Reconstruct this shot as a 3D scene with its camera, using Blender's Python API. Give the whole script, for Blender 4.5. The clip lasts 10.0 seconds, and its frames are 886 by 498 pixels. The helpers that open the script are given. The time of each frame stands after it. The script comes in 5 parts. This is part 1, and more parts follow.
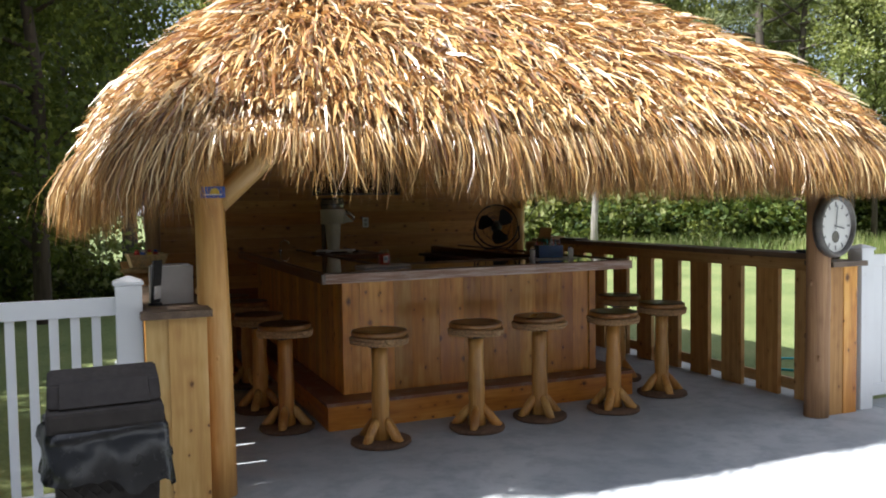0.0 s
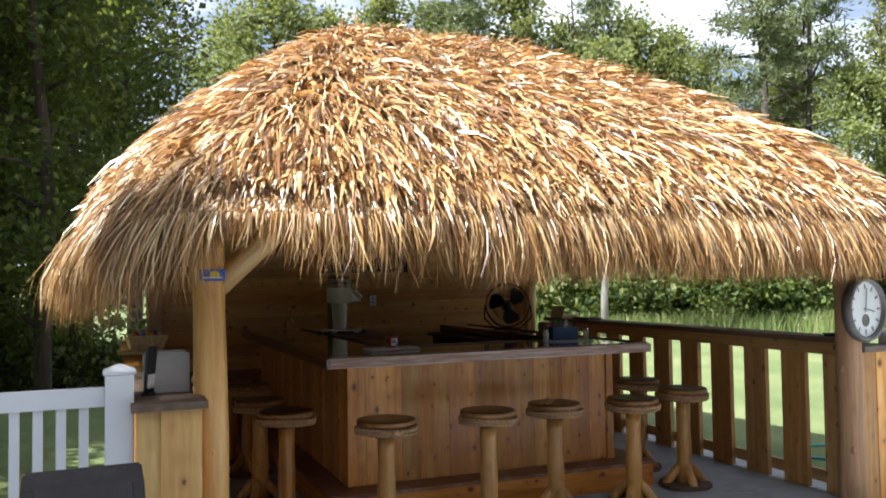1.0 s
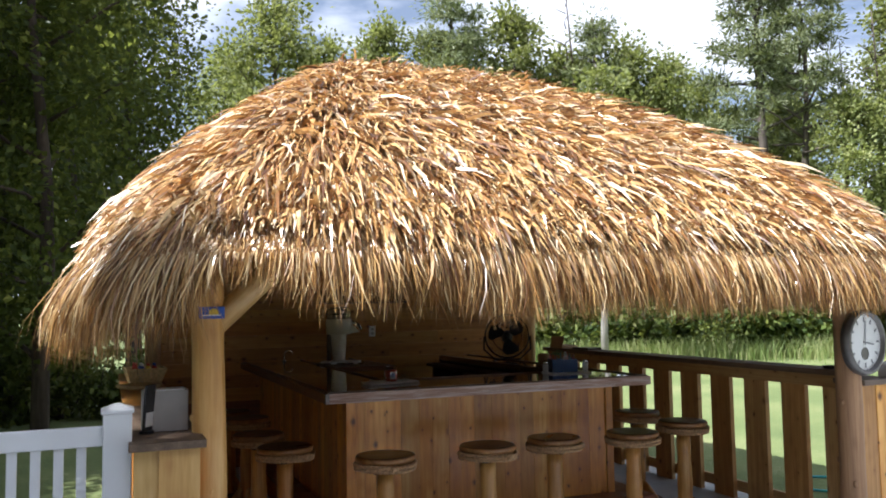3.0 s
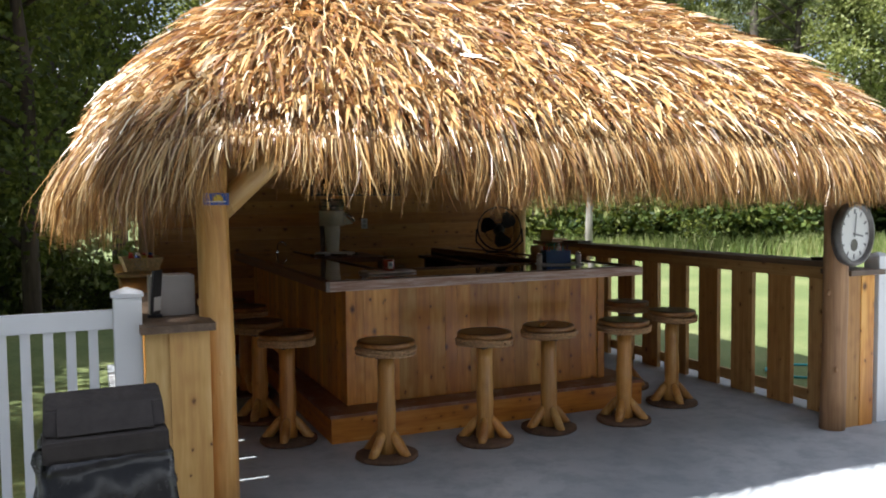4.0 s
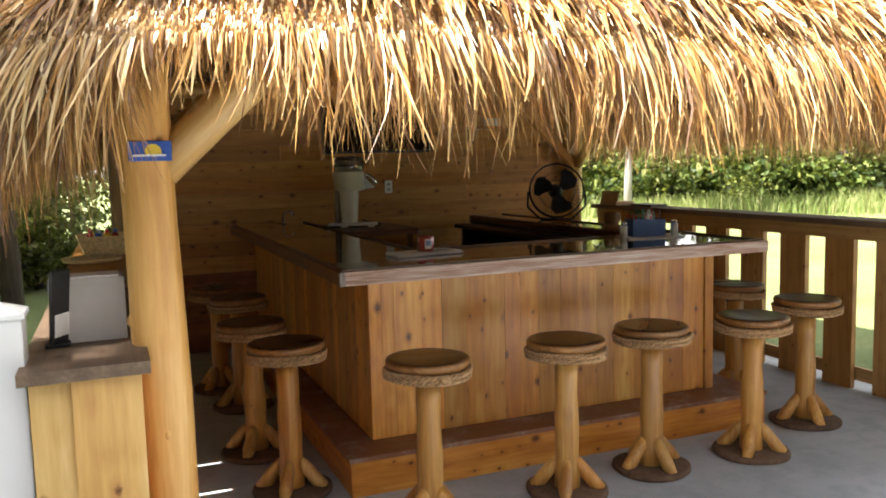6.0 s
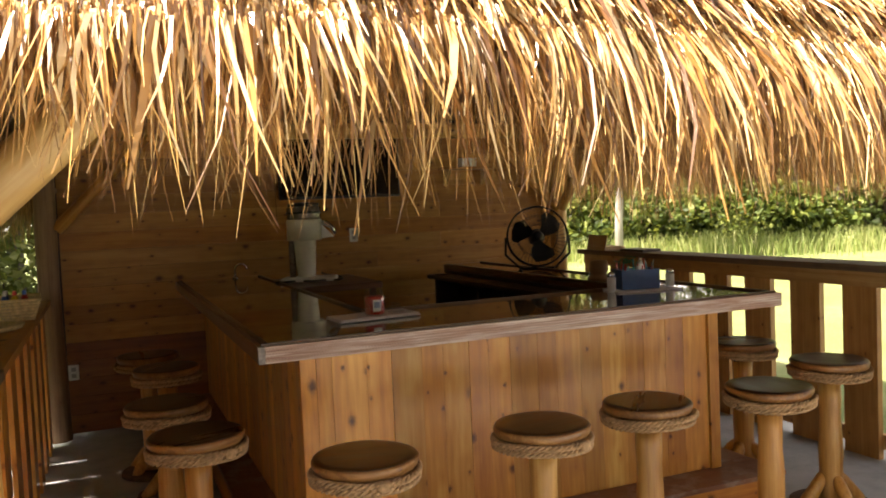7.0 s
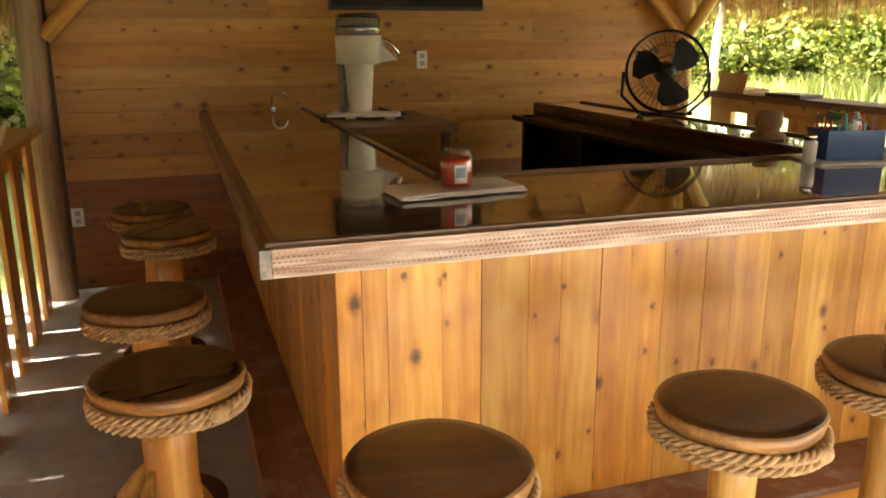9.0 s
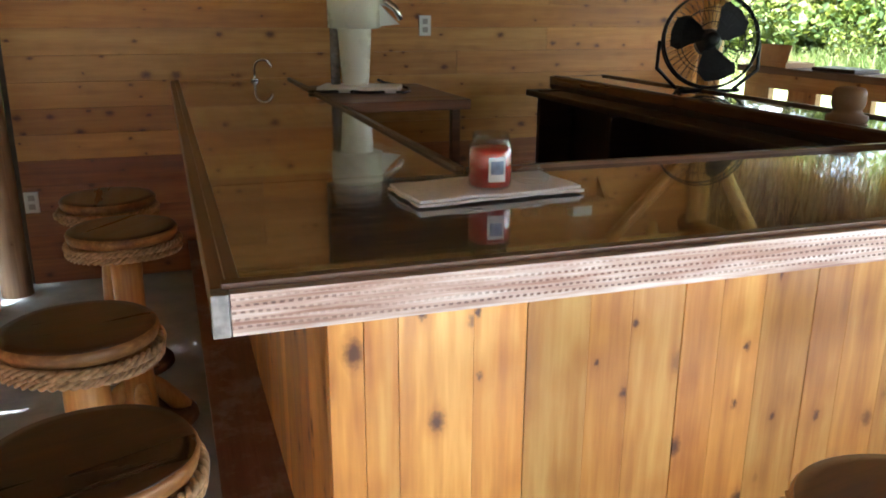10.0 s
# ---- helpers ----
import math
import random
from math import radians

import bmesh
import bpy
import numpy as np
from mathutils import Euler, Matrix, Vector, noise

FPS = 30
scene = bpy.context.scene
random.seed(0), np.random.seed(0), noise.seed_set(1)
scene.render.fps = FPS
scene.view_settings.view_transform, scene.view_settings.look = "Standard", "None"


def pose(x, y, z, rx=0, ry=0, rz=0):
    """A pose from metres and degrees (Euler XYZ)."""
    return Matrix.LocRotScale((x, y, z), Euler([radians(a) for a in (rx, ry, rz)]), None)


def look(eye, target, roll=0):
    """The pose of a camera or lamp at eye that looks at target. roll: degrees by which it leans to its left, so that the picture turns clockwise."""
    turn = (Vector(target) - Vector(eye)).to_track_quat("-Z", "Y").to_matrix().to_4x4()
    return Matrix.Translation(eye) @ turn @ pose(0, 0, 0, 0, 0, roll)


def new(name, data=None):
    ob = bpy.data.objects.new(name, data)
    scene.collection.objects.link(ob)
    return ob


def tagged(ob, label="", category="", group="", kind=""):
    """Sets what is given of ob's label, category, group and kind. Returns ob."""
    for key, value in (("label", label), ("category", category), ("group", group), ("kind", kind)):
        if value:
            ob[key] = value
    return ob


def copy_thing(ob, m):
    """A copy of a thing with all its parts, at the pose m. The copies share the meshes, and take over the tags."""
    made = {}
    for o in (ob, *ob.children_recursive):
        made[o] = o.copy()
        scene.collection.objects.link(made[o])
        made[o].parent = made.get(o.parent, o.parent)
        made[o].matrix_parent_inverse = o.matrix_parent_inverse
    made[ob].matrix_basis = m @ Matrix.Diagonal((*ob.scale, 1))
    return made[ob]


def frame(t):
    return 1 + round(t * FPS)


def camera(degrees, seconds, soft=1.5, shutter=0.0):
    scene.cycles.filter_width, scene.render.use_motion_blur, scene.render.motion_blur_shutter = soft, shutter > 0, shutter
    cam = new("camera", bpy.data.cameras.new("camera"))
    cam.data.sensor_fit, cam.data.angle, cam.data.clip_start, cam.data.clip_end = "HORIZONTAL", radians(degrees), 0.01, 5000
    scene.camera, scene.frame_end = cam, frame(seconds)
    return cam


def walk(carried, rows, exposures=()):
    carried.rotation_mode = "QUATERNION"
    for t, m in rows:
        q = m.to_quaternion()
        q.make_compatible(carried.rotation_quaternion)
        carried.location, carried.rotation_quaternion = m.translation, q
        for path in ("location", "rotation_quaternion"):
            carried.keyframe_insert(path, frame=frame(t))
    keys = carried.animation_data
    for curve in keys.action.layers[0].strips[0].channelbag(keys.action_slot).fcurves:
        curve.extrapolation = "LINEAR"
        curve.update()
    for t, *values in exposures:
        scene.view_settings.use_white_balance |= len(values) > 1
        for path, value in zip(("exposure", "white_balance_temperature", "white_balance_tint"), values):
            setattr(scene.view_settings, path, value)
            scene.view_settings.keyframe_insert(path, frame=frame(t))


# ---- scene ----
cam = camera(57.5, 10.0, soft=1.9)
# seconds, eye, target, roll
PATH = [
    (0, (-0.541, -4.446, 1.536), (0.238, -2.606, 1.435), -0.9),
    (0.5, (-0.459, -4.34, 1.526), (0.292, -2.491, 1.394), -1.0),
    (1, (-0.47, -4.233, 1.589), (0.294, -2.386, 1.67), -0.8),
    (1.5, (-0.486, -4.224, 1.641), (0.279, -2.386, 1.831), -0.5),
    (2, (-0.42, -4.271, 1.64), (0.317, -2.422, 1.832), -0.7),
    (3.3, (-0.49, -4.225, 1.657), (0.287, -2.384, 1.744), -0.9),
    (3.5, (-0.504, -4.188, 1.665), (0.28, -2.349, 1.698), -0.8),
    (4, (-0.581, -4.224, 1.603), (0.221, -2.396, 1.491), -0.6),
    (4.5, (-0.521, -3.95, 1.543), (0.267, -2.128, 1.298), -0.7),
    (5, (-0.303, -3.65, 1.527), (0.407, -1.805, 1.224), -0.9),
    (5.5, (-0.207, -3.205, 1.5), (0.516, -1.367, 1.185), -1.5),
    (6, (-0.11, -2.662, 1.573), (0.641, -0.82, 1.367), -1.5),
    (6.2, (-0.029, -2.497, 1.595), (0.701, -0.636, 1.544), -1.0),
    (7.3, (0.425, -1.895, 1.57), (1.231, -0.072, 1.402), -3.3),
    (7.5, (0.462, -1.74, 1.564), (1.307, 0.046, 1.258), -2.1),
    (8, (0.589, -1.369, 1.492), (1.334, 0.413, 0.971), -0.3),
    (8.5, (0.674, -0.993, 1.457), (1.31, 0.802, 0.847), 0.2),
    (9, (0.69, -0.774, 1.53), (1.293, 1.064, 1.023), -0.3),
    (9.5, (0.697, -0.587, 1.543), (1.322, 1.241, 1.028), 0.1),
    (10, (0.799, -0.182, 1.476), (1.419, 1.633, 0.908), 0.3),
]
EXPOSURES = [(0.0, 1.31, 5950, 12), (0.6, 1.26, 5950, 12), (1.2, 1.56, 5600, 12), (2.2, 1.56, 5600, 12), (3.5, 1.14, 5750, 14), (4.0, 1.26, 5900, 12), (5.0, 1.78, 6800, 16), (5.5, 2.23, 6800, 14), (6.0, 2.55, 6600, 12), (7.5, 2.4, 8600, 18), (8.0, 2.85, 9400, 16), (8.5, 3.6, 8500, 12), (9.0, 3.92, 8200, 12), (9.5, 4.1, 6900, 10), (10.0, 4.1, 5450, 7)]
walk(cam, [(t, look(eye, target, roll)) for t, eye, target, roll in PATH], EXPOSURES)

# ---- light ----
SUN_DIR = Vector((0.585, -0.005, -0.80)).normalized()
world = bpy.data.worlds.new("sky")
scene.world = world
world.use_nodes = True
wn, wl = world.node_tree.nodes, world.node_tree.links
sky = wn.new("ShaderNodeTexSky")
sky.sky_type = "NISHITA"
sky.sun_disc = False
sky.sun_elevation = math.asin(-SUN_DIR.z)
sky.sun_rotation = math.atan2(-SUN_DIR.x, -SUN_DIR.y)
sky.air_density, sky.dust_density = 1.2, 0.7
# thin bright clouds in the sky
wtc = wn.new("ShaderNodeTexCoord")
wmap = wn.new("ShaderNodeMapping")
wmap.inputs["Scale"].default_value = (1.6, 1.6, 4.5)
wl.new(wtc.outputs["Generated"], wmap.inputs["Vector"])
wno = wn.new("ShaderNodeTexNoise")
wno.inputs["Scale"].default_value = 2.3
wno.inputs["Detail"].default_value = 6
wl.new(wmap.outputs[0], wno.inputs["Vector"])
wr = wn.new("ShaderNodeValToRGB")
wr.color_ramp.elements[0].position, wr.color_ramp.elements[1].position = 0.42, 0.56
wr.color_ramp.elements[0].color = (0.16, 0.16, 0.16, 1)
wl.new(wno.outputs[0], wr.inputs[0])
wmix = wn.new("ShaderNodeMixRGB")
wmix.inputs[2].default_value = (13.0, 13.0, 13.2, 1)
wl.new(wr.outputs[0], wmix.inputs[0])
wl.new(sky.outputs[0], wmix.inputs[1])
wl.new(wmix.outputs[0], wn["Background"].inputs[0])
wn["Background"].inputs[1].default_value = 0.045
sun_data = bpy.data.lights.new("sun", "SUN")
sun_data.energy, sun_data.angle, sun_data.color = 5.0, radians(0.55), (1.0, 0.95, 0.86)
sun = new("sun", sun_data)
sun.matrix_world = look((0, 0, 30), Vector((0, 0, 30)) + SUN_DIR)


# ---- materials ----
class Nodes:
    def __init__(self, name):
        self.mat = bpy.data.materials.new(name)
        self.mat.use_nodes = True
        self.t = self.mat.node_tree
        self.b = self.t.nodes["Principled BSDF"]

    def add(self, kind, ins=None, operation="", blend_type=""):
        n = self.t.nodes.new("ShaderNode" + kind)
        if operation:
            n.operation = operation
        if blend_type:
            n.blend_type = blend_type
        for k, v in (ins or {}).items():
            self.put(n, k, v)
        return n

    def put(self, n, k, v):
        if isinstance(v, tuple) and len(v) == 2 and hasattr(v[0], "outputs"):
            self.t.links.new(v[0].outputs[v[1]], n.inputs[k])
        elif hasattr(v, "outputs"):
            self.t.links.new(v.outputs[0], n.inputs[k])
        else:
            n.inputs[k].default_value = v

    def noise(self, vec, scale, detail=4.0, rough=0.55):
        return self.add("TexNoise", {"Vector": vec, "Scale": scale, "Detail": detail, "Roughness": rough})

    def ramp(self, fac, stops):
        n = self.add("ValToRGB", {0: fac})
        els = n.color_ramp.elements
        while len(els) < len(stops):
            els.new(0.5)
        for e, (p, c) in zip(els, stops):
            e.position = p
            e.color = (c, c, c, 1) if not isinstance(c, tuple) else (*c, 1)
        return n

    def mix(self, fac, a, b, blend="MIX"):
        return self.add("MixRGB", {0: fac, 1: a, 2: b}, blend_type=blend)

    def math(self, op, a, b=0.0):
        return self.add("Math", {0: a, 1: b}, operation=op)

    def bump(self, height, strength=0.3, dist=0.01):
        n = self.add("Bump", {"Height": height, "Strength": strength, "Distance": dist})
        self.put(self.b, "Normal", n)

    def coords(self, shift=True):
        tc = self.add("TexCoord")
        if not shift:
            return (tc, 3)
        oi = self.add("ObjectInfo")
        m = self.math("MULTIPLY", (oi, "Random"), 91.0)
        comb = self.add("CombineXYZ", {0: m, 1: m, 2: m})
        return self.add("VectorMath", {0: (tc, 3), 1: comb}, operation="ADD")


def scaled(n, vec, sx, sy, sz):
    return n.add("VectorMath", {0: vec, 1: (sx, sy, sz)}, operation="MULTIPLY")


def rgb(r, g, b):
    return (r, g, b, 1.0)


def plain(name, col, rough=0.5, metal=0.0, var=0.12, scale=14.0, bump=0.0, coat=0.0):
    n = Nodes(name)
    v = n.coords()
    no = n.noise(v, scale, 5)
    lo = tuple(c * (1 - var) for c in col)
    hi = tuple(min(1, c * (1 + var)) for c in col)
    n.put(n.b, "Base Color", n.ramp(no, [(0.3, lo), (0.7, hi)]))
    r = n.ramp(n.noise(v, scale * 3), [(0.3, max(0.02, rough - 0.08)), (0.7, min(1, rough + 0.08))])
    n.put(n.b, "Roughness", r)
    n.b.inputs["Metallic"].default_value = metal
    n.b.inputs["Coat Weight"].default_value = coat
    if bump:
        n.bump(no, bump, 0.004)
    return n.mat


def wood(name, dark, mid, light, rough=0.45, knots=1.0, axis=0, knot_col=(0.085, 0.024, 0.006), grey=0.0, coat=0.0, tone=0.35, gscale=1.0, worn=0.0, streak=0.35):
    """Sawn or peeled timber with grain along one local axis, knots and streaks; tone sets how much pieces differ."""
    n = Nodes(name)
    v = n.coords()
    s = [22.0 * gscale, 22.0 * gscale, 22.0 * gscale]
    s[axis] = 0.9
    k = [9.5, 9.5, 1.5] if axis == 0 else [9.5, 9.5, 9.5]
    k[axis] = 6.5
    warp = n.noise(scaled(n, v, *[q * 0.16 for q in s]), 1.0, 3)
    v2 = n.add("VectorMath", {0: v, 1: scaled(n, (warp, 1), 0.05, 0.05, 0.05)}, operation="ADD")
    vk = scaled(n, v2, *k)
    vor = n.add("TexVoronoi", {"Vector": vk, "Scale": 1.0, "Randomness": 1.0})
    if axis == 0:
        vor.voronoi_dimensions = "2D"
    red = n.add("SeparateColor", {0: (vor, 1)})
    size = n.math("ADD", n.math("MULTIPLY", (red, 0), 1.3), 0.60)
    wob = n.math("MULTIPLY", n.noise(scaled(n, v, 90, 90, 90), 1.0, 3), 0.17)
    dist = n.math("MULTIPLY", n.math("ADD", (vor, 0), n.math("SUBTRACT", wob, 0.075)), size)
    knot = n.ramp(dist, [(0.0, 1.0), (0.05, 0.95), (0.14, 0.0)])
    halo = n.ramp((vor, 0), [(0.06, 1.0), (0.36, 0.0)])
    fine = n.noise(scaled(n, v2, *[q * 4 for q in s]), 1.0, 3, 0.6)
    bend = n.math("MULTIPLY", halo, 0.35)
    broad = n.noise(scaled(n, v2, *s), 1.0, 4, 0.6)
    g = n.math("ADD", n.math("MULTIPLY", broad, 0.75), n.math("MULTIPLY", fine, 0.25))
    g = n.math("SUBTRACT", g, n.math("MULTIPLY", bend, 0.25))
    col = n.ramp(g, [(0.28, dark), (0.5, mid), (0.68, light)])
    oi = n.add("ObjectInfo")
    lum = n.math("ADD", n.math("MULTIPLY", (oi, "Random"), tone), 1.0 - tone * 0.55)
    hsv = n.add("HueSaturation", {"Color": col, "Value": lum, "Saturation": 1.0 - grey})
    heart = n.ramp(n.noise(scaled(n, v, *[q * 0.22 for q in s]), 1.0, 2), [(0.55, 0.0), (0.70, streak)])
    warm = n.math("FRACT", n.math("MULTIPLY", (oi, "Random"), 7.31))
    hsv = n.mix(warm, hsv, n.mix(1.0, hsv, rgb(0.94, 0.80, 0.64), "MULTIPLY"))
    sap = n.ramp(n.math("FRACT", n.math("MULTIPLY", (oi, "Random"), 13.7)), [(0.62, 0.0), (0.72, 0.55)])
    hsv = n.mix(sap, hsv, n.mix(1.0, hsv, rgb(1.22, 1.36, 1.6), "MULTIPLY"))
    c2 = n.mix(heart, hsv, rgb(dark[0] * 0.8, dark[1] * 0.62, dark[2] * 0.5))
    if knots:
        sparse = n.ramp((vor, 1), [(0.70 - 0.18 * knots, 0.0), (0.74 - 0.18 * knots, 1.0)])
        ring = n.math("MULTIPLY", n.math("MULTIPLY", n.ramp(dist, [(0.08, 1.0), (0.22, 0.0)]), sparse), 0.3)
        c2 = n.mix(ring, c2, rgb(dark[0] * 0.75, dark[1] * 0.6, dark[2] * 0.5))
        c2 = n.mix(n.math("MULTIPLY", n.math("MULTIPLY", knot, sparse), 0.95), c2, rgb(*knot_col))
    if worn:
        spots = n.ramp(n.noise(v, 7.0, 6, 0.7), [(0.52, 0.0), (0.66, worn)])
        c2 = n.mix(spots, c2, rgb(0.42, 0.37, 0.33))
    n.put(n.b, "Base Color", c2)
    n.put(n.b, "Roughness", n.ramp(broad, [(0.3, rough - 0.08), (0.7, rough + 0.12)]))
    n.b.inputs["Coat Weight"].default_value = coat
    n.b.inputs["Coat Roughness"].default_value = 0.12
    n.bump(n.math("SUBTRACT", g, n.math("MULTIPLY", knot, 0.2)), 0.22, 0.004)
    return n.mat


CEDAR = wood("cedar_plank", (0.43, 0.155, 0.024), (0.63, 0.29, 0.050), (0.78, 0.45, 0.115), rough=0.42, coat=0.12, tone=0.46, knots=1.0, gscale=0.5)
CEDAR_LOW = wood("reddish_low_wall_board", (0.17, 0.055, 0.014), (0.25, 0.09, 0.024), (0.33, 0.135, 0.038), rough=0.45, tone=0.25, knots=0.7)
CEDAR_WALL = wood("cedar_wall_board", (0.33, 0.14, 0.026), (0.44, 0.205, 0.042), (0.53, 0.28, 0.068), rough=0.45, tone=0.32, knots=1.0, gscale=0.55)
PALECEDAR = wood("pale_cedar_board", (0.52, 0.29, 0.085), (0.66, 0.43, 0.15), (0.77, 0.56, 0.25), rough=0.45, knots=1.0, tone=0.12, gscale=0.45, streak=0.2)
WEATHERED = wood("brown_rail_board", (0.34, 0.18, 0.06), (0.48, 0.285, 0.105), (0.60, 0.40, 0.17), rough=0.5, knots=0.5)
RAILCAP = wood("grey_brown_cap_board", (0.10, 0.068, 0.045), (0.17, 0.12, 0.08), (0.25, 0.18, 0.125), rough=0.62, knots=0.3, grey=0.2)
STEPTOP = wood("worn_step_board", (0.17, 0.068, 0.042), (0.25, 0.115, 0.072), (0.33, 0.175, 0.12), rough=0.4, knots=0.0, worn=0.5)
LOG = wood("peeled_log", (0.34, 0.15, 0.034), (0.53, 0.285, 0.075), (0.66, 0.42, 0.14), rough=0.4, axis=2, knots=0.5, coat=0.15, streak=0.75)
POSTLOG = wood("pale_peeled_post", (0.46, 0.24, 0.065), (0.62, 0.38, 0.125), (0.74, 0.52, 0.22), rough=0.45, axis=2, knots=0.8, coat=0.1, streak=0.4, gscale=0.5)
OLDLOG = wood("weathered_log", (0.22, 0.13, 0.07), (0.34, 0.22, 0.13), (0.45, 0.31, 0.19), rough=0.6, axis=2, knots=0.5)
TOPWOOD = wood("epoxy_counter", (0.055, 0.018, 0.005), (0.10, 0.036, 0.009), (0.15, 0.060, 0.016), rough=0.12, knots=0.6, coat=1.0, tone=0.3)
TOPWOOD.node_tree.nodes["Principled BSDF"].inputs["Coat Roughness"].default_value = 0.025
TOPWOOD.node_tree.nodes["Principled BSDF"].inputs["Specular IOR Level"].default_value = 0.3
TRIM = wood("counter_bead", (0.09, 0.036, 0.013), (0.15, 0.066, 0.024), (0.21, 0.10, 0.04), rough=0.35, knots=0, coat=0.2)
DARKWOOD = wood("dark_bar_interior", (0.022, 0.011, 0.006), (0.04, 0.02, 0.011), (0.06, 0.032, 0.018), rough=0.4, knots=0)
SEATWOOD = wood("varnished_seat_slice", (0.024, 0.0085, 0.0025), (0.056, 0.020, 0.004), (0.11, 0.042, 0.009), rough=0.30, knots=0, coat=0.25, tone=0.25, gscale=0.45)
SEATEDGE = wood("seat_edge", (0.14, 0.06, 0.018), (0.26, 0.125, 0.04), (0.42, 0.23, 0.08), rough=0.4, knots=0, coat=0.2)
BARK = wood("bark", (0.07, 0.042, 0.028), (0.13, 0.082, 0.055), (0.20, 0.135, 0.09), rough=0.85, knots=0, axis=2, gscale=1.4)
TRUNK = wood("tree_bark", (0.035, 0.028, 0.022), (0.075, 0.062, 0.05), (0.14, 0.12, 0.10), rough=0.9, knots=0, axis=2, gscale=0.5)

PALEBARK = wood("pale_bark", (0.13, 0.12, 0.10), (0.25, 0.235, 0.21), (0.38, 0.365, 0.34), rough=0.8, knots=0.4, axis=2, gscale=0.5)


def rough_sawn():
    """Pinkish weathered fascia with rows of short chisel-like marks."""
    n = Nodes("rough_fascia")
    v = n.coords()
    g = n.noise(scaled(n, v, 3.0, 60, 60), 1.0, 4, 0.65)
    col = n.ramp(g, [(0.3, (0.24, 0.11, 0.07)), (0.47, (0.47, 0.32, 0.25)), (0.62, (0.64, 0.53, 0.46))])
    tc = n.add("TexCoord")
    sep = n.add("SeparateXYZ", {0: (tc, 3)})
    wig = n.math("MULTIPLY", n.noise(scaled(n, v, 9, 30, 30), 1.0, 2), 0.5)
    row = n.math("ADD", n.math("MULTIPLY", (sep, 1), 92.0), wig)
    along = n.math("ADD", n.math("MULTIPLY", (sep, 0), 82.0), n.math("MULTIPLY", n.math("FLOOR", row), 0.37))
    along = n.math("ADD", along, n.math("MULTIPLY", wig, 2.0))
    fy = n.math("ABSOLUTE", n.math("SUBTRACT", n.math("FRACT", row), 0.5))
    fx = n.math("ABSOLUTE", n.math("SUBTRACT", n.math("FRACT", along), 0.5))
    dots = n.math("MULTIPLY", n.ramp(fy, [(0.12, 1.0), (0.24, 0.0)]), n.ramp(fx, [(0.20, 1.0), (0.32, 0.0)]))
    dots = n.math("MULTIPLY", dots, n.ramp(n.math("ABSOLUTE", (sep, 1)), [(0.022, 1.0), (0.025, 0.0)]))
    where = n.ramp(n.noise(scaled(n, v, 2, 22, 22), 1.0, 2), [(0.36, 0.15), (0.50, 0.95)])
    c = n.mix(n.math("MULTIPLY", dots, where), col, rgb(0.12, 0.065, 0.05))
    c = n.mix(n.ramp(n.noise(scaled(n, v, 2.2, 14, 14), 1.0, 5, 0.7), [(0.50, 0.0), (0.66, 0.6)]), c, rgb(0.27, 0.11, 0.06))
    n.put(n.b, "Base Color", c)
    n.b.inputs["Roughness"].default_value = 0.6
    n.bump(n.math("SUBTRACT", g, dots), 0.5, 0.003)
    return n.mat


FASCIA = rough_sawn()


def concrete():
    n = Nodes("broom_finished_concrete")
    v = n.coords(False)
    a = n.noise(v, 0.9, 5)
    b = n.noise(v, 160, 2)
    c = n.noise(scaled(n, v, 3, 90, 1), 1.0, 3)
    base = n.ramp(a, [(0.32, (0.33, 0.355, 0.37)), (0.52, (0.43, 0.455, 0.475)), (0.7, (0.52, 0.535, 0.545))])
    base = n.mix(n.ramp(n.noise(v, 4.5, 6, 0.7), [(0.45, 0.0), (0.62, 0.55)]), base, rgb(0.25, 0.28, 0.31))
    speck = n.mix(n.ramp(b, [(0.35, 0.3), (0.5, 0.0)]), base, rgb(0.3, 0.3, 0.29))
    n.put(n.b, "Base Color", speck)
    n.put(n.b, "Roughness", n.ramp(a, [(0.3, 0.62), (0.7, 0.82)]))
    n.bump(n.math("ADD", c, b), 0.22, 0.003)
    return n.mat


CONCRETE = concrete()


def thatch_mat(name, stops, translucent=0.25, per_island=True):
    n = Nodes(name)
    if per_island:
        geo = n.add("NewGeometry")
        r = (geo, "Random Per Island")
    else:
        oi = n.add("ObjectInfo")
        r = (oi, "Random")
    v = n.coords(False)
    base = n.ramp(r, stops)
    streak = n.noise(scaled(n, v, 60, 60, 5), 1.0, 3)
    col = n.mix(0.55, base, n.ramp(streak, [(0.3, 0.55), (0.7, 1.0)]), "MULTIPLY")
    n.put(n.b, "Base Color", col)
    n.b.inputs["Roughness"].default_value = 0.34
    n.b.inputs["Specular IOR Level"].default_value = 0.7
    tr = n.add("BsdfTranslucent", {"Color": n.mix(0.5, col, rgb(0.6, 0.32, 0.1))})
    mx = n.add("MixShader", {0: translucent, 1: n.b, 2: tr})
    n.put(n.t.nodes["Material Output"], "Surface", mx)
    return n.mat


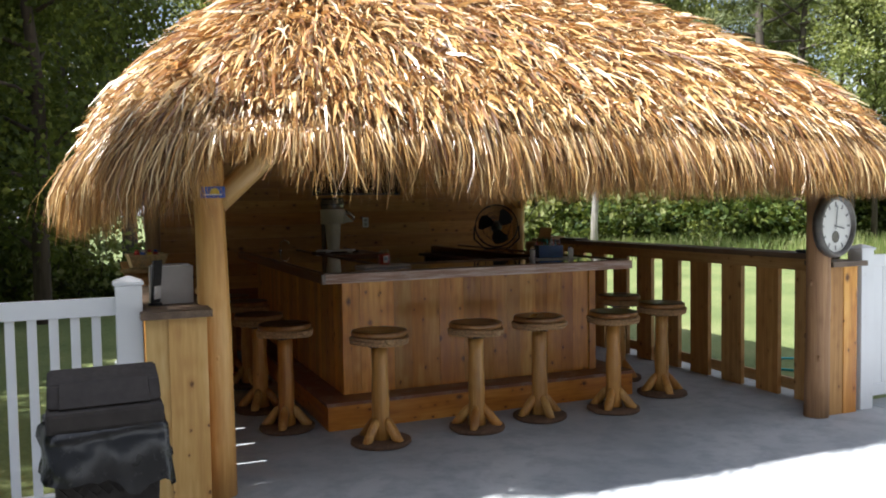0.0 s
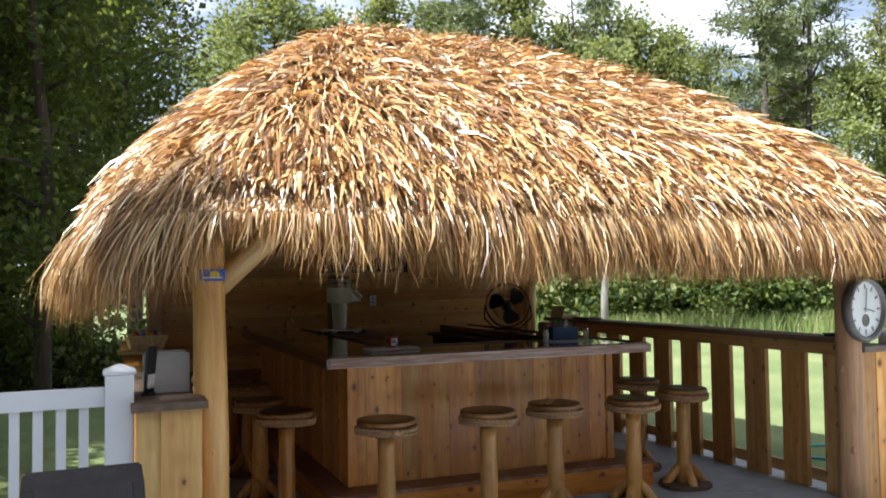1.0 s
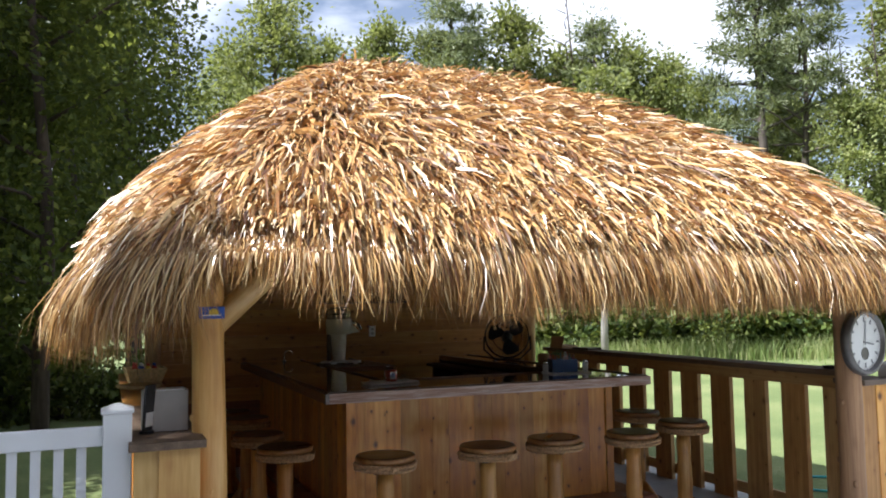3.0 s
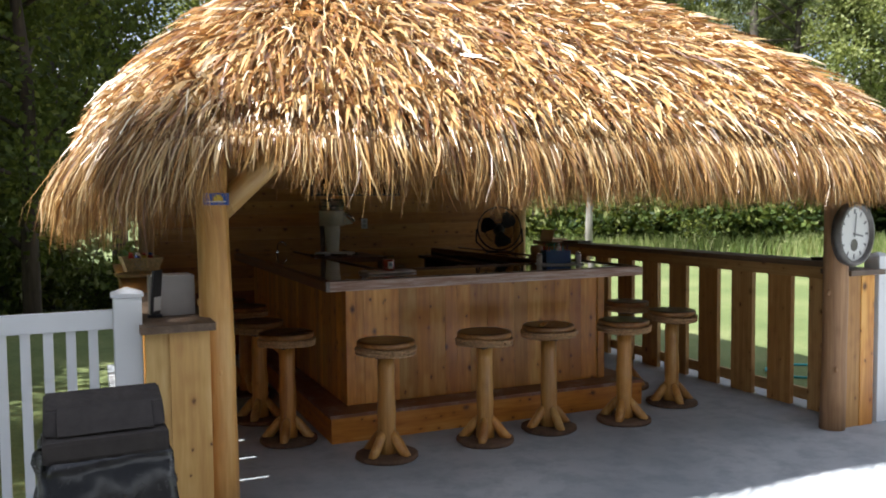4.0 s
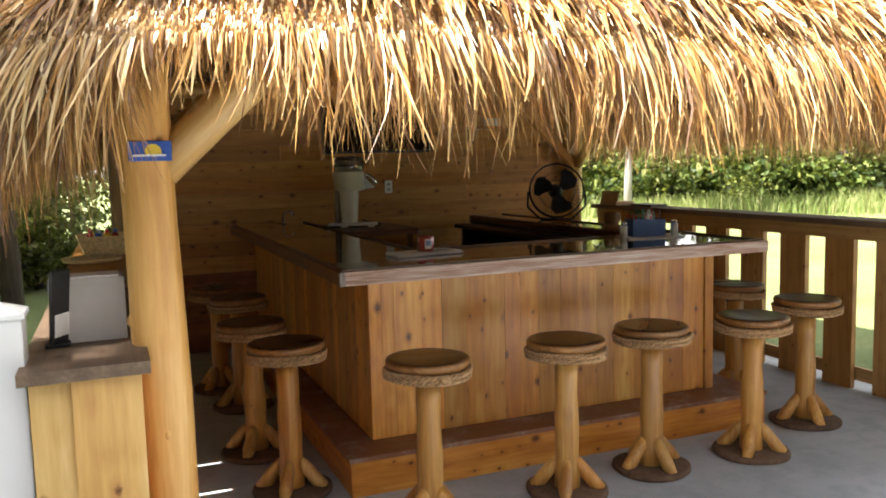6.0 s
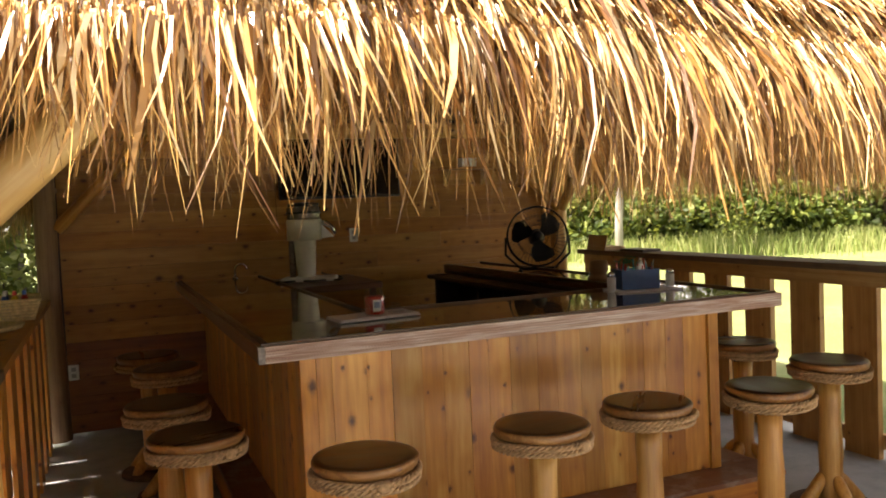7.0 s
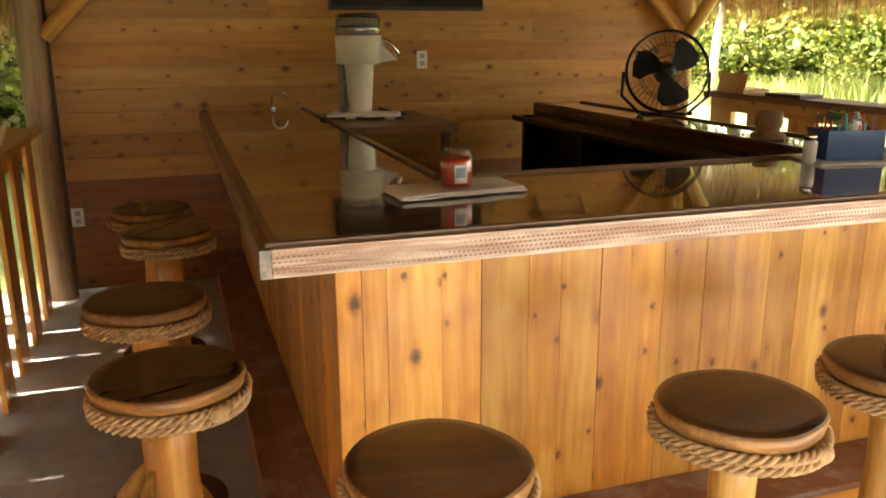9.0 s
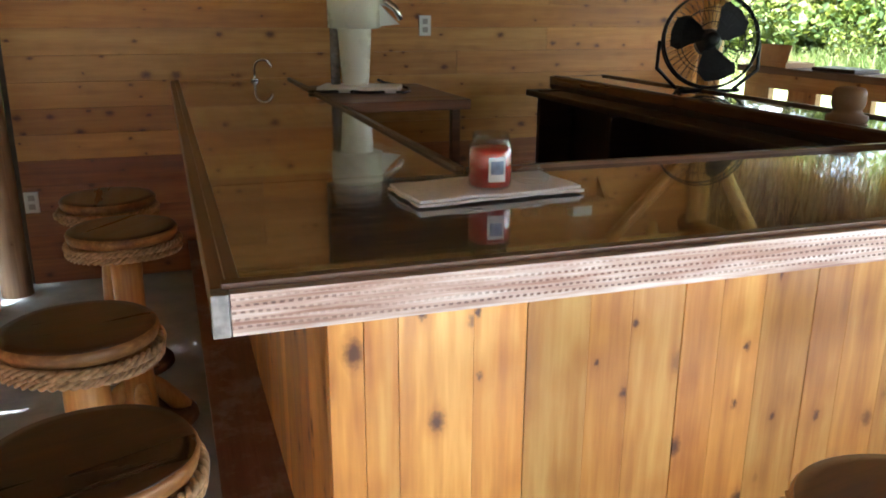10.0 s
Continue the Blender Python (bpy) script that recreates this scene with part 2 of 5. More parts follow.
# blade tones stretched: gap shadow put into the darkest, sun glints into the palest
THATCH = thatch_mat("dry_palm_thatch", [(0.0, (0.09, 0.032, 0.009)), (0.25, (0.34, 0.15, 0.042)), (0.5, (0.66, 0.38, 0.13)), (0.8, (0.86, 0.60, 0.26)), (1.0, (0.95, 0.84, 0.62))], 0.14)
FRINGE = thatch_mat("thatch_fringe", [(0.0, (0.07, 0.027, 0.007)), (0.35, (0.25, 0.112, 0.03)), (0.7, (0.52, 0.265, 0.072)), (1.0, (0.82, 0.55, 0.21))], 0.22)
EAVE = thatch_mat("golden_eave_thatch", [(0.0, (0.10, 0.040, 0.012)), (0.3, (0.36, 0.19, 0.06)), (0.65, (0.64, 0.40, 0.15)), (1.0, (0.88, 0.69, 0.38))], 0.2)
LEAFPIECE = thatch_mat("thatch_leaf", [(0.0, (0.30, 0.145, 0.05)), (0.5, (0.58, 0.36, 0.14)), (1.0, (0.70, 0.50, 0.25))], 0.25, False)
# dark base colour carries the shade seen between the blades
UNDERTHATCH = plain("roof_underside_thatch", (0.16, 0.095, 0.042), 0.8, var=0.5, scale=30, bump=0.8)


def foliage(name, stops, translucent=0.35):
    n = Nodes(name)
    geo = n.add("NewGeometry")
    oi = n.add("ObjectInfo")
    col = n.ramp((geo, "Random Per Island"), stops)
    hsv = n.add("HueSaturation", {"Color": col, "Value": n.math("ADD", n.math("MULTIPLY", (oi, "Random"), 0.5), 0.75)})
    n.put(n.b, "Base Color", hsv)
    n.b.inputs["Roughness"].default_value = 0.55
    n.b.inputs["Specular IOR Level"].default_value = 0.25
    tr = n.add("BsdfTranslucent", {"Color": n.mix(0.5, hsv, rgb(0.35, 0.38, 0.06))})
    n.put(n.t.nodes["Material Output"], "Surface", n.add("MixShader", {0: translucent, 1: n.b, 2: tr}))
    return n.mat


# the last stop puts sunlit yellow-green speckles into the leaf colour
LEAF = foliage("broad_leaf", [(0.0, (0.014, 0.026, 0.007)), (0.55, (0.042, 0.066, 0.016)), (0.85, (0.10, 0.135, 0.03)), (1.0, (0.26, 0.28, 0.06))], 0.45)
PINE = foliage("pine_needle", [(0.0, (0.07, 0.095, 0.045)), (0.5, (0.17, 0.20, 0.105)), (1.0, (0.31, 0.33, 0.19))], 0.3)
SHRUB = foliage("shrub_leaf", [(0.0, (0.012, 0.024, 0.006)), (0.45, (0.05, 0.085, 0.02)), (0.8, (0.13, 0.18, 0.045)), (1.0, (0.30, 0.34, 0.10))], 0.4)
# paler than LEAF: distance haze and hazy light are put into this colour
HAZELEAF = foliage("hazed_far_leaf", [(0.0, (0.075, 0.095, 0.03)), (0.5, (0.20, 0.235, 0.08)), (1.0, (0.36, 0.37, 0.16))], 0.45)
GRASSBLADE = foliage("tall_grass", [(0.0, (0.09, 0.14, 0.035)), (0.6, (0.20, 0.25, 0.085)), (1.0, (0.38, 0.38, 0.18))], 0.35)


def lawn():
    n = Nodes("mown_lawn")
    v = n.coords(False)
    a = n.noise(v, 0.35, 6, 0.65)
    b = n.noise(v, 22, 4, 0.7)
    f = n.math("ADD", n.math("MULTIPLY", a, 0.6), n.math("MULTIPLY", b, 0.4))
    n.put(n.b, "Base Color", n.ramp(f, [(0.35, (0.085, 0.125, 0.035)), (0.5, (0.165, 0.205, 0.065)), (0.66, (0.27, 0.28, 0.12))]))
    n.b.inputs["Roughness"].default_value = 0.9
    n.bump(b, 0.9, 0.05)
    return n.mat


LAWN = lawn()
VINYL = plain("white_vinyl", (0.80, 0.81, 0.82), 0.35, var=0.03, scale=4)
ROPE = plain("manila_rope", (0.42, 0.26, 0.13), 0.85, var=0.4, scale=60, bump=0.5)
BLACKMETAL = plain("black_metal", (0.02, 0.02, 0.022), 0.4, 0.6, var=0.3)
BLACKPLASTIC = plain("black_plastic", (0.014, 0.014, 0.016), 0.45, var=0.2)
BINPLASTIC = plain("brown_resin", (0.042, 0.036, 0.033), 0.65, var=0.2, scale=20, bump=0.15)
BAG = plain("black_bin_bag", (0.016, 0.016, 0.018), 0.22, var=0.2)
BINPLASTIC.node_tree.nodes["Principled BSDF"].inputs["Specular IOR Level"].default_value = 0.2
CHROME = plain("chrome", (0.72, 0.72, 0.74), 0.12, 1.0, var=0.05)
CREAM = plain("cream_plastic", (0.74, 0.71, 0.60), 0.3, var=0.04, scale=5)
WHITEPLASTIC = plain("white_plastic", (0.78, 0.78, 0.76), 0.35, var=0.04)
SCREEN = plain("tv_screen", (0.006, 0.006, 0.007), 0.12, var=0.1)
BLUE = plain("blue_plastic", (0.02, 0.085, 0.27), 0.35, var=0.1)
CLOTH = plain("white_folded_towel", (0.86, 0.82, 0.82), 0.9, var=0.06, scale=80, bump=0.3)
WAX = plain("red_wax", (0.55, 0.035, 0.02), 0.4, var=0.08)
GREYBOX = plain("grey_napkin_box", (0.40, 0.38, 0.36), 0.5, var=0.06)
CARD = plain("cardboard", (0.46, 0.31, 0.17), 0.8, var=0.1, scale=25)
WICKER = plain("woven_tan_basket", (0.62, 0.47, 0.23), 0.7, var=0.3, scale=50, bump=0.5)
POTTAN = plain("tan_clay_pot", (0.27, 0.15, 0.07), 0.6, var=0.12)
REDCAP = plain("red_cap", (0.5, 0.03, 0.025), 0.4)
BLUECAP = plain("blue_cap", (0.03, 0.10, 0.42), 0.4)
YELLOW = plain("yellow_paint", (0.75, 0.55, 0.05), 0.5)
TEAL = plain("teal_plastic", (0.03, 0.32, 0.36), 0.4)
GREENP = plain("green_paper", (0.03, 0.22, 0.08), 0.6, var=0.3)
CLOCKFACE = plain("clock_face", (0.72, 0.72, 0.70), 0.4, var=0.05, scale=5)
CLOCKRIM = plain("dark_bronze_rim", (0.12, 0.11, 0.10), 0.4, 0.4, var=0.3)
PAPER = plain("white_paper", (0.8, 0.8, 0.8), 0.8, var=0.03)
SMOKY = plain("smoky_clear_plastic", (0.20, 0.17, 0.15), 0.12, var=0.3, scale=40, coat=0.8)
LABELPRINT = plain("label_print", (0.20, 0.25, 0.38), 0.5, var=0.5, scale=30)
ENDGRAIN = plain("grey_end_grain", (0.24, 0.21, 0.19), 0.6, var=0.3, scale=60)
BLOCKTAN = plain("sky_block_tan", (0.34, 0.31, 0.27), 0.7, var=0.1, scale=3)
DIALMARK = plain("grey_dial_mark", (0.22, 0.22, 0.22), 0.6)
INK = plain("dark_ink", (0.03, 0.03, 0.035), 0.6)


def glass():
    n = Nodes("clear_glass")
    lw = n.add("LayerWeight", {"Blend": 0.35})
    gl = n.add("BsdfGlossy", {"Color": rgb(0.95, 0.95, 0.95), "Roughness": 0.03})
    tr = n.add("BsdfTransparent", {"Color": rgb(0.93, 0.95, 0.94)})
    n.put(n.t.nodes["Material Output"], "Surface", n.add("MixShader", {0: n.math("ADD", n.math("MULTIPLY", (lw, "Facing"), 0.28), 0.03), 1: tr, 2: gl}))
    return n.mat


GLASS = glass()


# ---- building helpers ----
def mesh_of(bm, name, smooth=False):
    me = bpy.data.meshes.new(name)
    bm.to_mesh(me)
    bm.free()
    if smooth:
        for p in me.polygons:
            p.use_smooth = True
    return me


def part(name, bm, material, parent, label="", smooth=False):
    me = mesh_of(bm, name, smooth) if isinstance(bm, bmesh.types.BMesh) else bm
    if not me.materials:
        me.materials.append(material)
    ob = new(name, me)
    ob.parent = parent
    if label:
        tagged(ob, label)
    return ob


def thing(name, label, category, m=None, group="", kind="", bm=None, material=None, smooth=False):
    if bm is None:
        ob = new(name)
        ob.empty_display_size = 0.1
    else:
        me = mesh_of(bm, name, smooth)
        me.materials.append(material)
        ob = new(name, me)
    ob.matrix_world = m or Matrix()
    return tagged(ob, label, category, group, kind)


def box(bm, x0, x1, y0, y1, z0, z1, bev=0.0, rot=None):
    m = Matrix.Translation(((x0 + x1) / 2, (y0 + y1) / 2, (z0 + z1) / 2))
    if rot is not None:
        m = m @ rot
    r = bmesh.ops.create_cube(bm, size=1.0, matrix=m @ Matrix.Diagonal((x1 - x0, y1 - y0, z1 - z0, 1)))
    if bev:
        edges = list({e for v in r["verts"] for e in v.link_edges})
        bmesh.ops.bevel(bm, geom=edges, offset=bev, segments=2, affect="EDGES", profile=0.6)
    return bm


def lathe(bm, rings, seg=20, centre=(0, 0), wob=0.0, seed=0, cap=True):
    """Turned form from (radius, z) rings; wob makes it uneven like hewn wood."""
    rnd = random.Random(seed)
    ph = [(rnd.uniform(0, 6.28), rnd.uniform(0.3, 1.0)) for _ in range(4)]
    loops = []
    for r, z in rings:
        loop = []
        for i in range(seg):
            a = 2 * math.pi * i / seg
            w = 1 + wob * sum(k * math.sin((j + 2) * a + p + z * 1.5) for j, (p, k) in enumerate(ph)) / 2
            loop.append(bm.verts.new((centre[0] + r * w * math.cos(a), centre[1] + r * w * math.sin(a), z)))
        loops.append(loop)
    for a, b in zip(loops, loops[1:]):
        for i in range(seg):
            bm.faces.new((a[i], a[(i + 1) % seg], b[(i + 1) % seg], b[i]))
    if cap:
        bm.faces.new(loops[0][::-1])
        bm.faces.new(loops[-1])
    return bm


def tube(bm, pts, radii, seg=8, cap=True):
    pts = [Vector(p) for p in pts]
    if not isinstance(radii, (list, tuple)):
        radii = [radii] * len(pts)
    loops, side = [], None
    for i, p in enumerate(pts):
        d = (pts[min(i + 1, len(pts) - 1)] - pts[max(i - 1, 0)]).normalized()
        if side is None:
            side = d.orthogonal().normalized()
        side = (side - d * side.dot(d)).normalized()
        up = d.cross(side)
        loops.append([bm.verts.new(p + radii[i] * (math.cos(2 * math.pi * k / seg) * side + math.sin(2 * math.pi * k / seg) * up)) for k in range(seg)])
    for a, b in zip(loops, loops[1:]):
        for k in range(seg):
            bm.faces.new((a[k], a[(k + 1) % seg], b[(k + 1) % seg], b[k]))
    if cap:
        bm.faces.new(loops[0][::-1])
        bm.faces.new(loops[-1])
    return bm


PLANKS = {}


def plank(name, parent, a, L, W, T, material, turn=(0, 0, 0), label=""):
    """A board L long (local x), W wide (local y), T thick (local z), centred at a; alike boards share one mesh."""
    key = (round(L, 3), round(W, 3), round(T, 3), material.name)
    if key not in PLANKS:
        me = mesh_of(box(bmesh.new(), -L / 2, L / 2, -W / 2, W / 2, -T / 2, T / 2, 0), name)
        bm = bmesh.new()
        bm.from_mesh(me)
        bmesh.ops.bevel(bm, geom=list(bm.edges), offset=min(0.0009, T * 0.2), segments=1, affect="EDGES")
        bm.to_mesh(me)
        bm.free()
        me.materials.append(material)
        PLANKS[key] = me
    ob = new(name, PLANKS[key])
    ob.parent = parent
    ob.matrix_local = pose(*a, *turn)
    if label:
        tagged(ob, label)
    return ob


UP = (0, -90, 0)        # long axis up, broad face towards x
UP_FRONT = (-90, -90, 0)  # long axis up, broad face towards y
FLAT_WALL = (90, 0, 0)    # long axis along x, broad face towards y
SIDE_WALL = (90, 0, 90)   # long axis along y, broad face towards x
ALONG_Y = (0, 0, 90)      # lying flat, long axis along y


# ---- ground ----
def ground():
    bm = bmesh.new()
    n = 60
    vs = []
    for j in range(n + 1):
        for i in range(n + 1):
            u, w = 2 * i / n - 1, 2 * j / n - 1
            x, y = 2 + 400 * u * abs(u) ** 1.6, 5 + 400 * w * abs(w) ** 1.6
            d = math.hypot(x - 2, y - 2)
            z = -0.10 + 0.10 * min(1, max(0, d - 9) / 12) * noise.noise((x * 0.12, y * 0.12, 0))
            vs.append(bm.verts.new((x, y, z)))
    for j in range(n):
        for i in range(n):
            a = j * (n + 1) + i
            bm.faces.new((vs[a], vs[a + 1], vs[a + n + 2], vs[a + n + 1]))
    return thing("ground", "mown green lawn running out to rough grass", "lawn", kind="structure", bm=bm, material=LAWN, smooth=True)


ground()
patio = thing("pavement", "pale grey broom-finished concrete patio slabs", "patio", kind="structure")
for x0, x1, y0, y1 in ((-3.0, -0.46, -14, -0.02), (-0.45, 4.78, -14, -4.5), (-0.45, 4.78, -4.49, 4.62), (4.79, 11.0, -14, -0.02)):
    part("slab", box(bmesh.new(), x0, x1, y0, y1, -0.14, 0.0, 0.006), CONCRETE, patio)


# unseen plain wall, added to close the patio and block low southern sky
thing("wall_house", "unseen plain tan wall added to block low sky", "wall", kind="structure", bm=box(bmesh.new(), -8.0, 13.0, -7.7, -7.45, -0.1, 5.4), material=BLOCKTAN)

# ---- back wall, posts, plates ----
WALL_Y = 4.56
wall = thing("wall_back", "knotty cedar board wall behind the bar", "wall", kind="structure")
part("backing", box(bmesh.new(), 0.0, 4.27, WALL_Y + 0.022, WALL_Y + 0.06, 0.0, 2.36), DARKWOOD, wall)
rnd = random.Random(5)
# rows starting below LOWROWS take a darker, redder colour
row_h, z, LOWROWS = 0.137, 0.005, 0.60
while z < 2.3:
    cut = rnd.choice((1.3, 1.9, 2.5, 3.1))
    for a, b in ((0.03, cut), (cut, 4.26)):
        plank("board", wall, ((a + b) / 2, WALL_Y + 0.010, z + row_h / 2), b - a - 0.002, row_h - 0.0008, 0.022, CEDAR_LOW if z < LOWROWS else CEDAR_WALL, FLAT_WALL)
    z += row_h


def log_post(name, x, y, top, r, label, mat, seed, kind=""):
    rings = [(r * (1.06 - 0.1 * k / 8) * (1 + 0.03 * math.sin(k * 2.1 + seed)), top * k / 8) for k in range(9)]
    bm = lathe(bmesh.new(), rings, 20, wob=0.035, seed=seed)
    rr = random.Random(seed)
    for v in bm.verts:
        v.co.x += 0.012 * math.sin(v.co.z * 1.7 + seed)
        v.co.y += 0.010 * math.cos(v.co.z * 1.3 + seed)
    for _ in range(5):
        a, h = rr.uniform(0, 6.28), rr.uniform(0.3, top - 0.2)
        m = Matrix.Translation((r * 0.93 * math.cos(a), r * 0.93 * math.sin(a), h)) @ Matrix.Diagonal((0.016, 0.016, 0.026, 1))
        bmesh.ops.create_icosphere(bm, subdivisions=1, radius=1, matrix=m)
    return thing(name, label, "post", Matrix.Translation((x, y, 0)), bm=bm, material=mat, smooth=True, group="roof posts", kind=kind)


log_post("roof_post", 0.0, 0.0, 2.32, 0.082, "peeled honey-coloured log post holding up the thatched roof", POSTLOG, 1)
log_post("roof_post", 4.15, -0.20, 2.32, 0.078, "peeled log post with a round clock fixed to it", OLDLOG, 7)
log_post("roof_post", -0.04, 4.43, 2.32, 0.075, "crooked weathered log post at the board wall", OLDLOG, 3)
log_post("roof_post", 4.25, 4.44, 2.32, 0.075, "peeled log post in the back corner", LOG, 4)


def pole(name, a, b, r, mat, parent=None, label="", category="", seed=0):
    a, b = Vector(a), Vector(b)
    n = 6
    bm = lathe(bmesh.new(), [(r * (1.03 - 0.06 * k / n), (b - a).length * k / n) for k in range(n + 1)], 12, wob=0.04, seed=seed)
    m = Matrix.Translation(a) @ (b - a).to_track_quat("Z", "Y").to_matrix().to_4x4()
    if parent is None:
        return thing(name, label, category, m, bm=bm, material=mat, smooth=True, group="log braces")
    ob = part(name, bm, mat, parent, label, True)
    ob.matrix_local = m
    return ob


BR = "peeled log brace between a post and the roof plate"
pole("brace", (0.03, 0.0, 1.583), (0.76, 0.0, 2.27), 0.064, POSTLOG, label=BR, category="brace", seed=11)
pole("brace", (4.23, 4.42, 1.54), (3.55, 4.42, 2.2), 0.045, LOG, label=BR, category="brace", seed=12)
pole("brace", (4.25, 4.38, 1.54), (4.25, 3.72, 2.2), 0.045, LOG, label=BR, category="brace", seed=13)
pole("brace", (0.02, 4.42, 1.54), (0.66, 4.42, 2.2), 0.045, LOG, label=BR, category="brace", seed=14)
pole("brace", (4.15, -0.15, 1.60), (4.19, 0.55, 2.24), 0.05, LOG, label=BR, category="brace", seed=15)

# ---- thatched roof ----
RX, RY, AX, AY, RIDGE, ZTOP, ZEAVE = 2.17, 2.25, 2.80, 2.98, 0.85, 3.69, 1.93


def spread(x, y):
    dx = np.maximum(np.abs(x - RX) - RIDGE, 0) / (AX - RIDGE)
    dy = np.abs(y - RY) / AY
    return (dx ** 4 + dy ** 4) ** 0.25


def roof_z(x, y):
    s = spread(x, y)
    return ZTOP - (ZTOP - ZEAVE) * (0.86 * s + 0.14 * s ** 6)


def downhill(x, y):
    e = 0.01
    gx, gy = roof_z(x - e, y) - roof_z(x + e, y), roof_z(x, y - e) - roof_z(x, y + e)
    n = np.sqrt(gx * gx + gy * gy) + 1e-6
    return gx / n, gy / n


def strips_mesh(name, P, Wd, widths):
    """Ribbon blades: P (n, k, 3) spine points, Wd (n, 3) width directions, widths (n, k)."""
    n, k, _ = P.shape
    off = Wd[:, None, :] * widths[:, :, None] * 0.5
    verts = np.stack([P - off, P + off], 2).reshape(-1, 3)
    base = (np.arange(n) * (2 * k))[:, None, None]
    seg = (np.arange(k - 1) * 2)[None, :, None]
    quad = np.array([0, 1, 3, 2])[None, None, :]
    faces = (base + seg + quad).reshape(-1, 4)
    me = bpy.data.meshes.new(name)
    me.from_pydata(verts.tolist(), [], faces.tolist())
    return me


def thatch_blades(n, seed, smin, smax, length, width, lift, jitter):
    g = np.random.default_rng(seed)
    x = g.uniform(RX - AX * 1.02, RX + AX * 1.02, n * 2)
    y = g.uniform(RY - AY * 1.02, RY + AY * 1.02, n * 2)
    s = spread(x, y)
    back = (y > RY + 0.5) & (g.uniform(0, 1, n * 2) < 0.65)
    ok = (s > smin) & (s < smax) & ~back
    x, y = x[ok][:n], y[ok][:n]
    m = len(x)
    dx, dy = downhill(x, y)
    a = g.normal(0, jitter, m)
    dx, dy = dx * np.cos(a) - dy * np.sin(a), dx * np.sin(a) + dy * np.cos(a)
    L = g.uniform(*length, m)
    ends = spread(x + dx * L * 0.82, y + dy * L * 0.82)
    here = spread(x, y)
    L = L * (1 - 0.45 * np.exp(-((x - 0.16) / 0.28) ** 2) * (y < -0.3))
    L = L * np.clip((1.005 + g.uniform(-0.09, 0.03, m) - here) / np.maximum(ends - here, 1e-3), 0.25, 1.0)
    bend = g.normal(0, 0.05, m)
    pts = []
    raise_ = g.uniform(0.2, 1.0, m) * lift
    tip = g.uniform(-0.5, 1.3, m) * lift
    lay = g.uniform(0.0, 0.05, m)
    for f, up in ((0.0, 0.0), (0.35, 0.8), (0.7, 1.0), (1.0, 0.6)):
        px = x + dx * L * f * 0.82 - dy * bend * L * f * f
        py = y + dy * L * f * 0.82 + dx * bend * L * f * f
        pz = roof_z(px, py) + lay + raise_ * up + tip * f * f
        pts.append(np.stack([px, py, pz], -1))
    P = np.stack(pts, 1)
    roll = g.normal(0, 0.7, m)
    Wd = np.stack([-dy * np.cos(roll), dx * np.cos(roll), np.sin(roll)], -1)
    w = g.uniform(*width, m)[:, None] * np.array([0.6, 1.0, 0.8, 0.12])[None, :]
    return P, Wd, w


def fringe_strands(n, seed, sizes=(0.0022, 0.0035, 0.006, 0.011), reach=1.0, smin=0.90, arch=0.0, turn=0.9):
    g = np.random.default_rng(seed)
    x = g.uniform(RX - AX * 1.03, RX + AX * 1.03, n * 9)
    y = g.uniform(RY - AY * 1.03, RY + AY * 1.03, n * 9)
    s = spread(x, y)
    back = (y > RY) & (g.uniform(0, 1, n * 9) < 0.6)
    ok = (s > smin) & (s < 1.015) & ~back
    x, y = x[ok][:n], y[ok][:n]
    m = len(x)
    dx, dy = downhill(x, y)
    a = g.normal(0, 0.16, m)
    dx, dy = dx * np.cos(a) - dy * np.sin(a), dx * np.sin(a) + dy * np.cos(a)
    z0 = roof_z(x, y) + 0.01
    clump = np.sin(x * 9.0 + 2 * np.sin(y * 7)) * np.sin(x * 3.1 + 1.0) * np.cos(y * 4.0)
    drop = g.uniform(0.16, 0.44, m) + 0.05 * clump
    near_brace = np.exp(-((x - 0.14) / 0.30) ** 2) * (y < 0)
    drop = drop + 0.16 * (x < -0.05) * (g.uniform(0, 1, m) < 0.6) - 0.24 * near_brace
    thin = np.exp(-((x - 0.82) / 0.24) ** 2) * (y < 0)
    drop = drop * (1 - 0.45 * thin * (g.uniform(0, 1, m) < 0.75))
    drop = np.maximum(drop, 0.05) * reach
    drop = np.minimum(drop, z0 - np.where(x < -0.1, 1.35, 1.53) - g.uniform(0, 0.06, m))
    out = g.normal(0.15 + arch, 0.11, m)
    sway = g.normal(0, 0.15, m)
    pts = []
    for f in (0.0, 0.3, 0.65, 1.0):
        px = x + dx * drop * out * (1 - (1 - f) ** 2) - dy * sway * drop * f * f
        py = y + dy * drop * out * (1 - (1 - f) ** 2) + dx * sway * drop * f * f
        pts.append(np.stack([px, py, z0 - drop * f], -1))
    P = np.stack(pts, 1)
    roll = g.uniform(-turn, turn, m)
    Wd = np.stack([-dy * np.cos(roll) + dx * np.sin(roll), dx * np.cos(roll) + dy * np.sin(roll), 0 * roll], -1)
    w = g.choice(sizes, m, p=[0.40, 0.36, 0.19, 0.05])[:, None] * np.array([1.0, 1.0, 0.75, 0.2])[None, :]
    return P, Wd, w


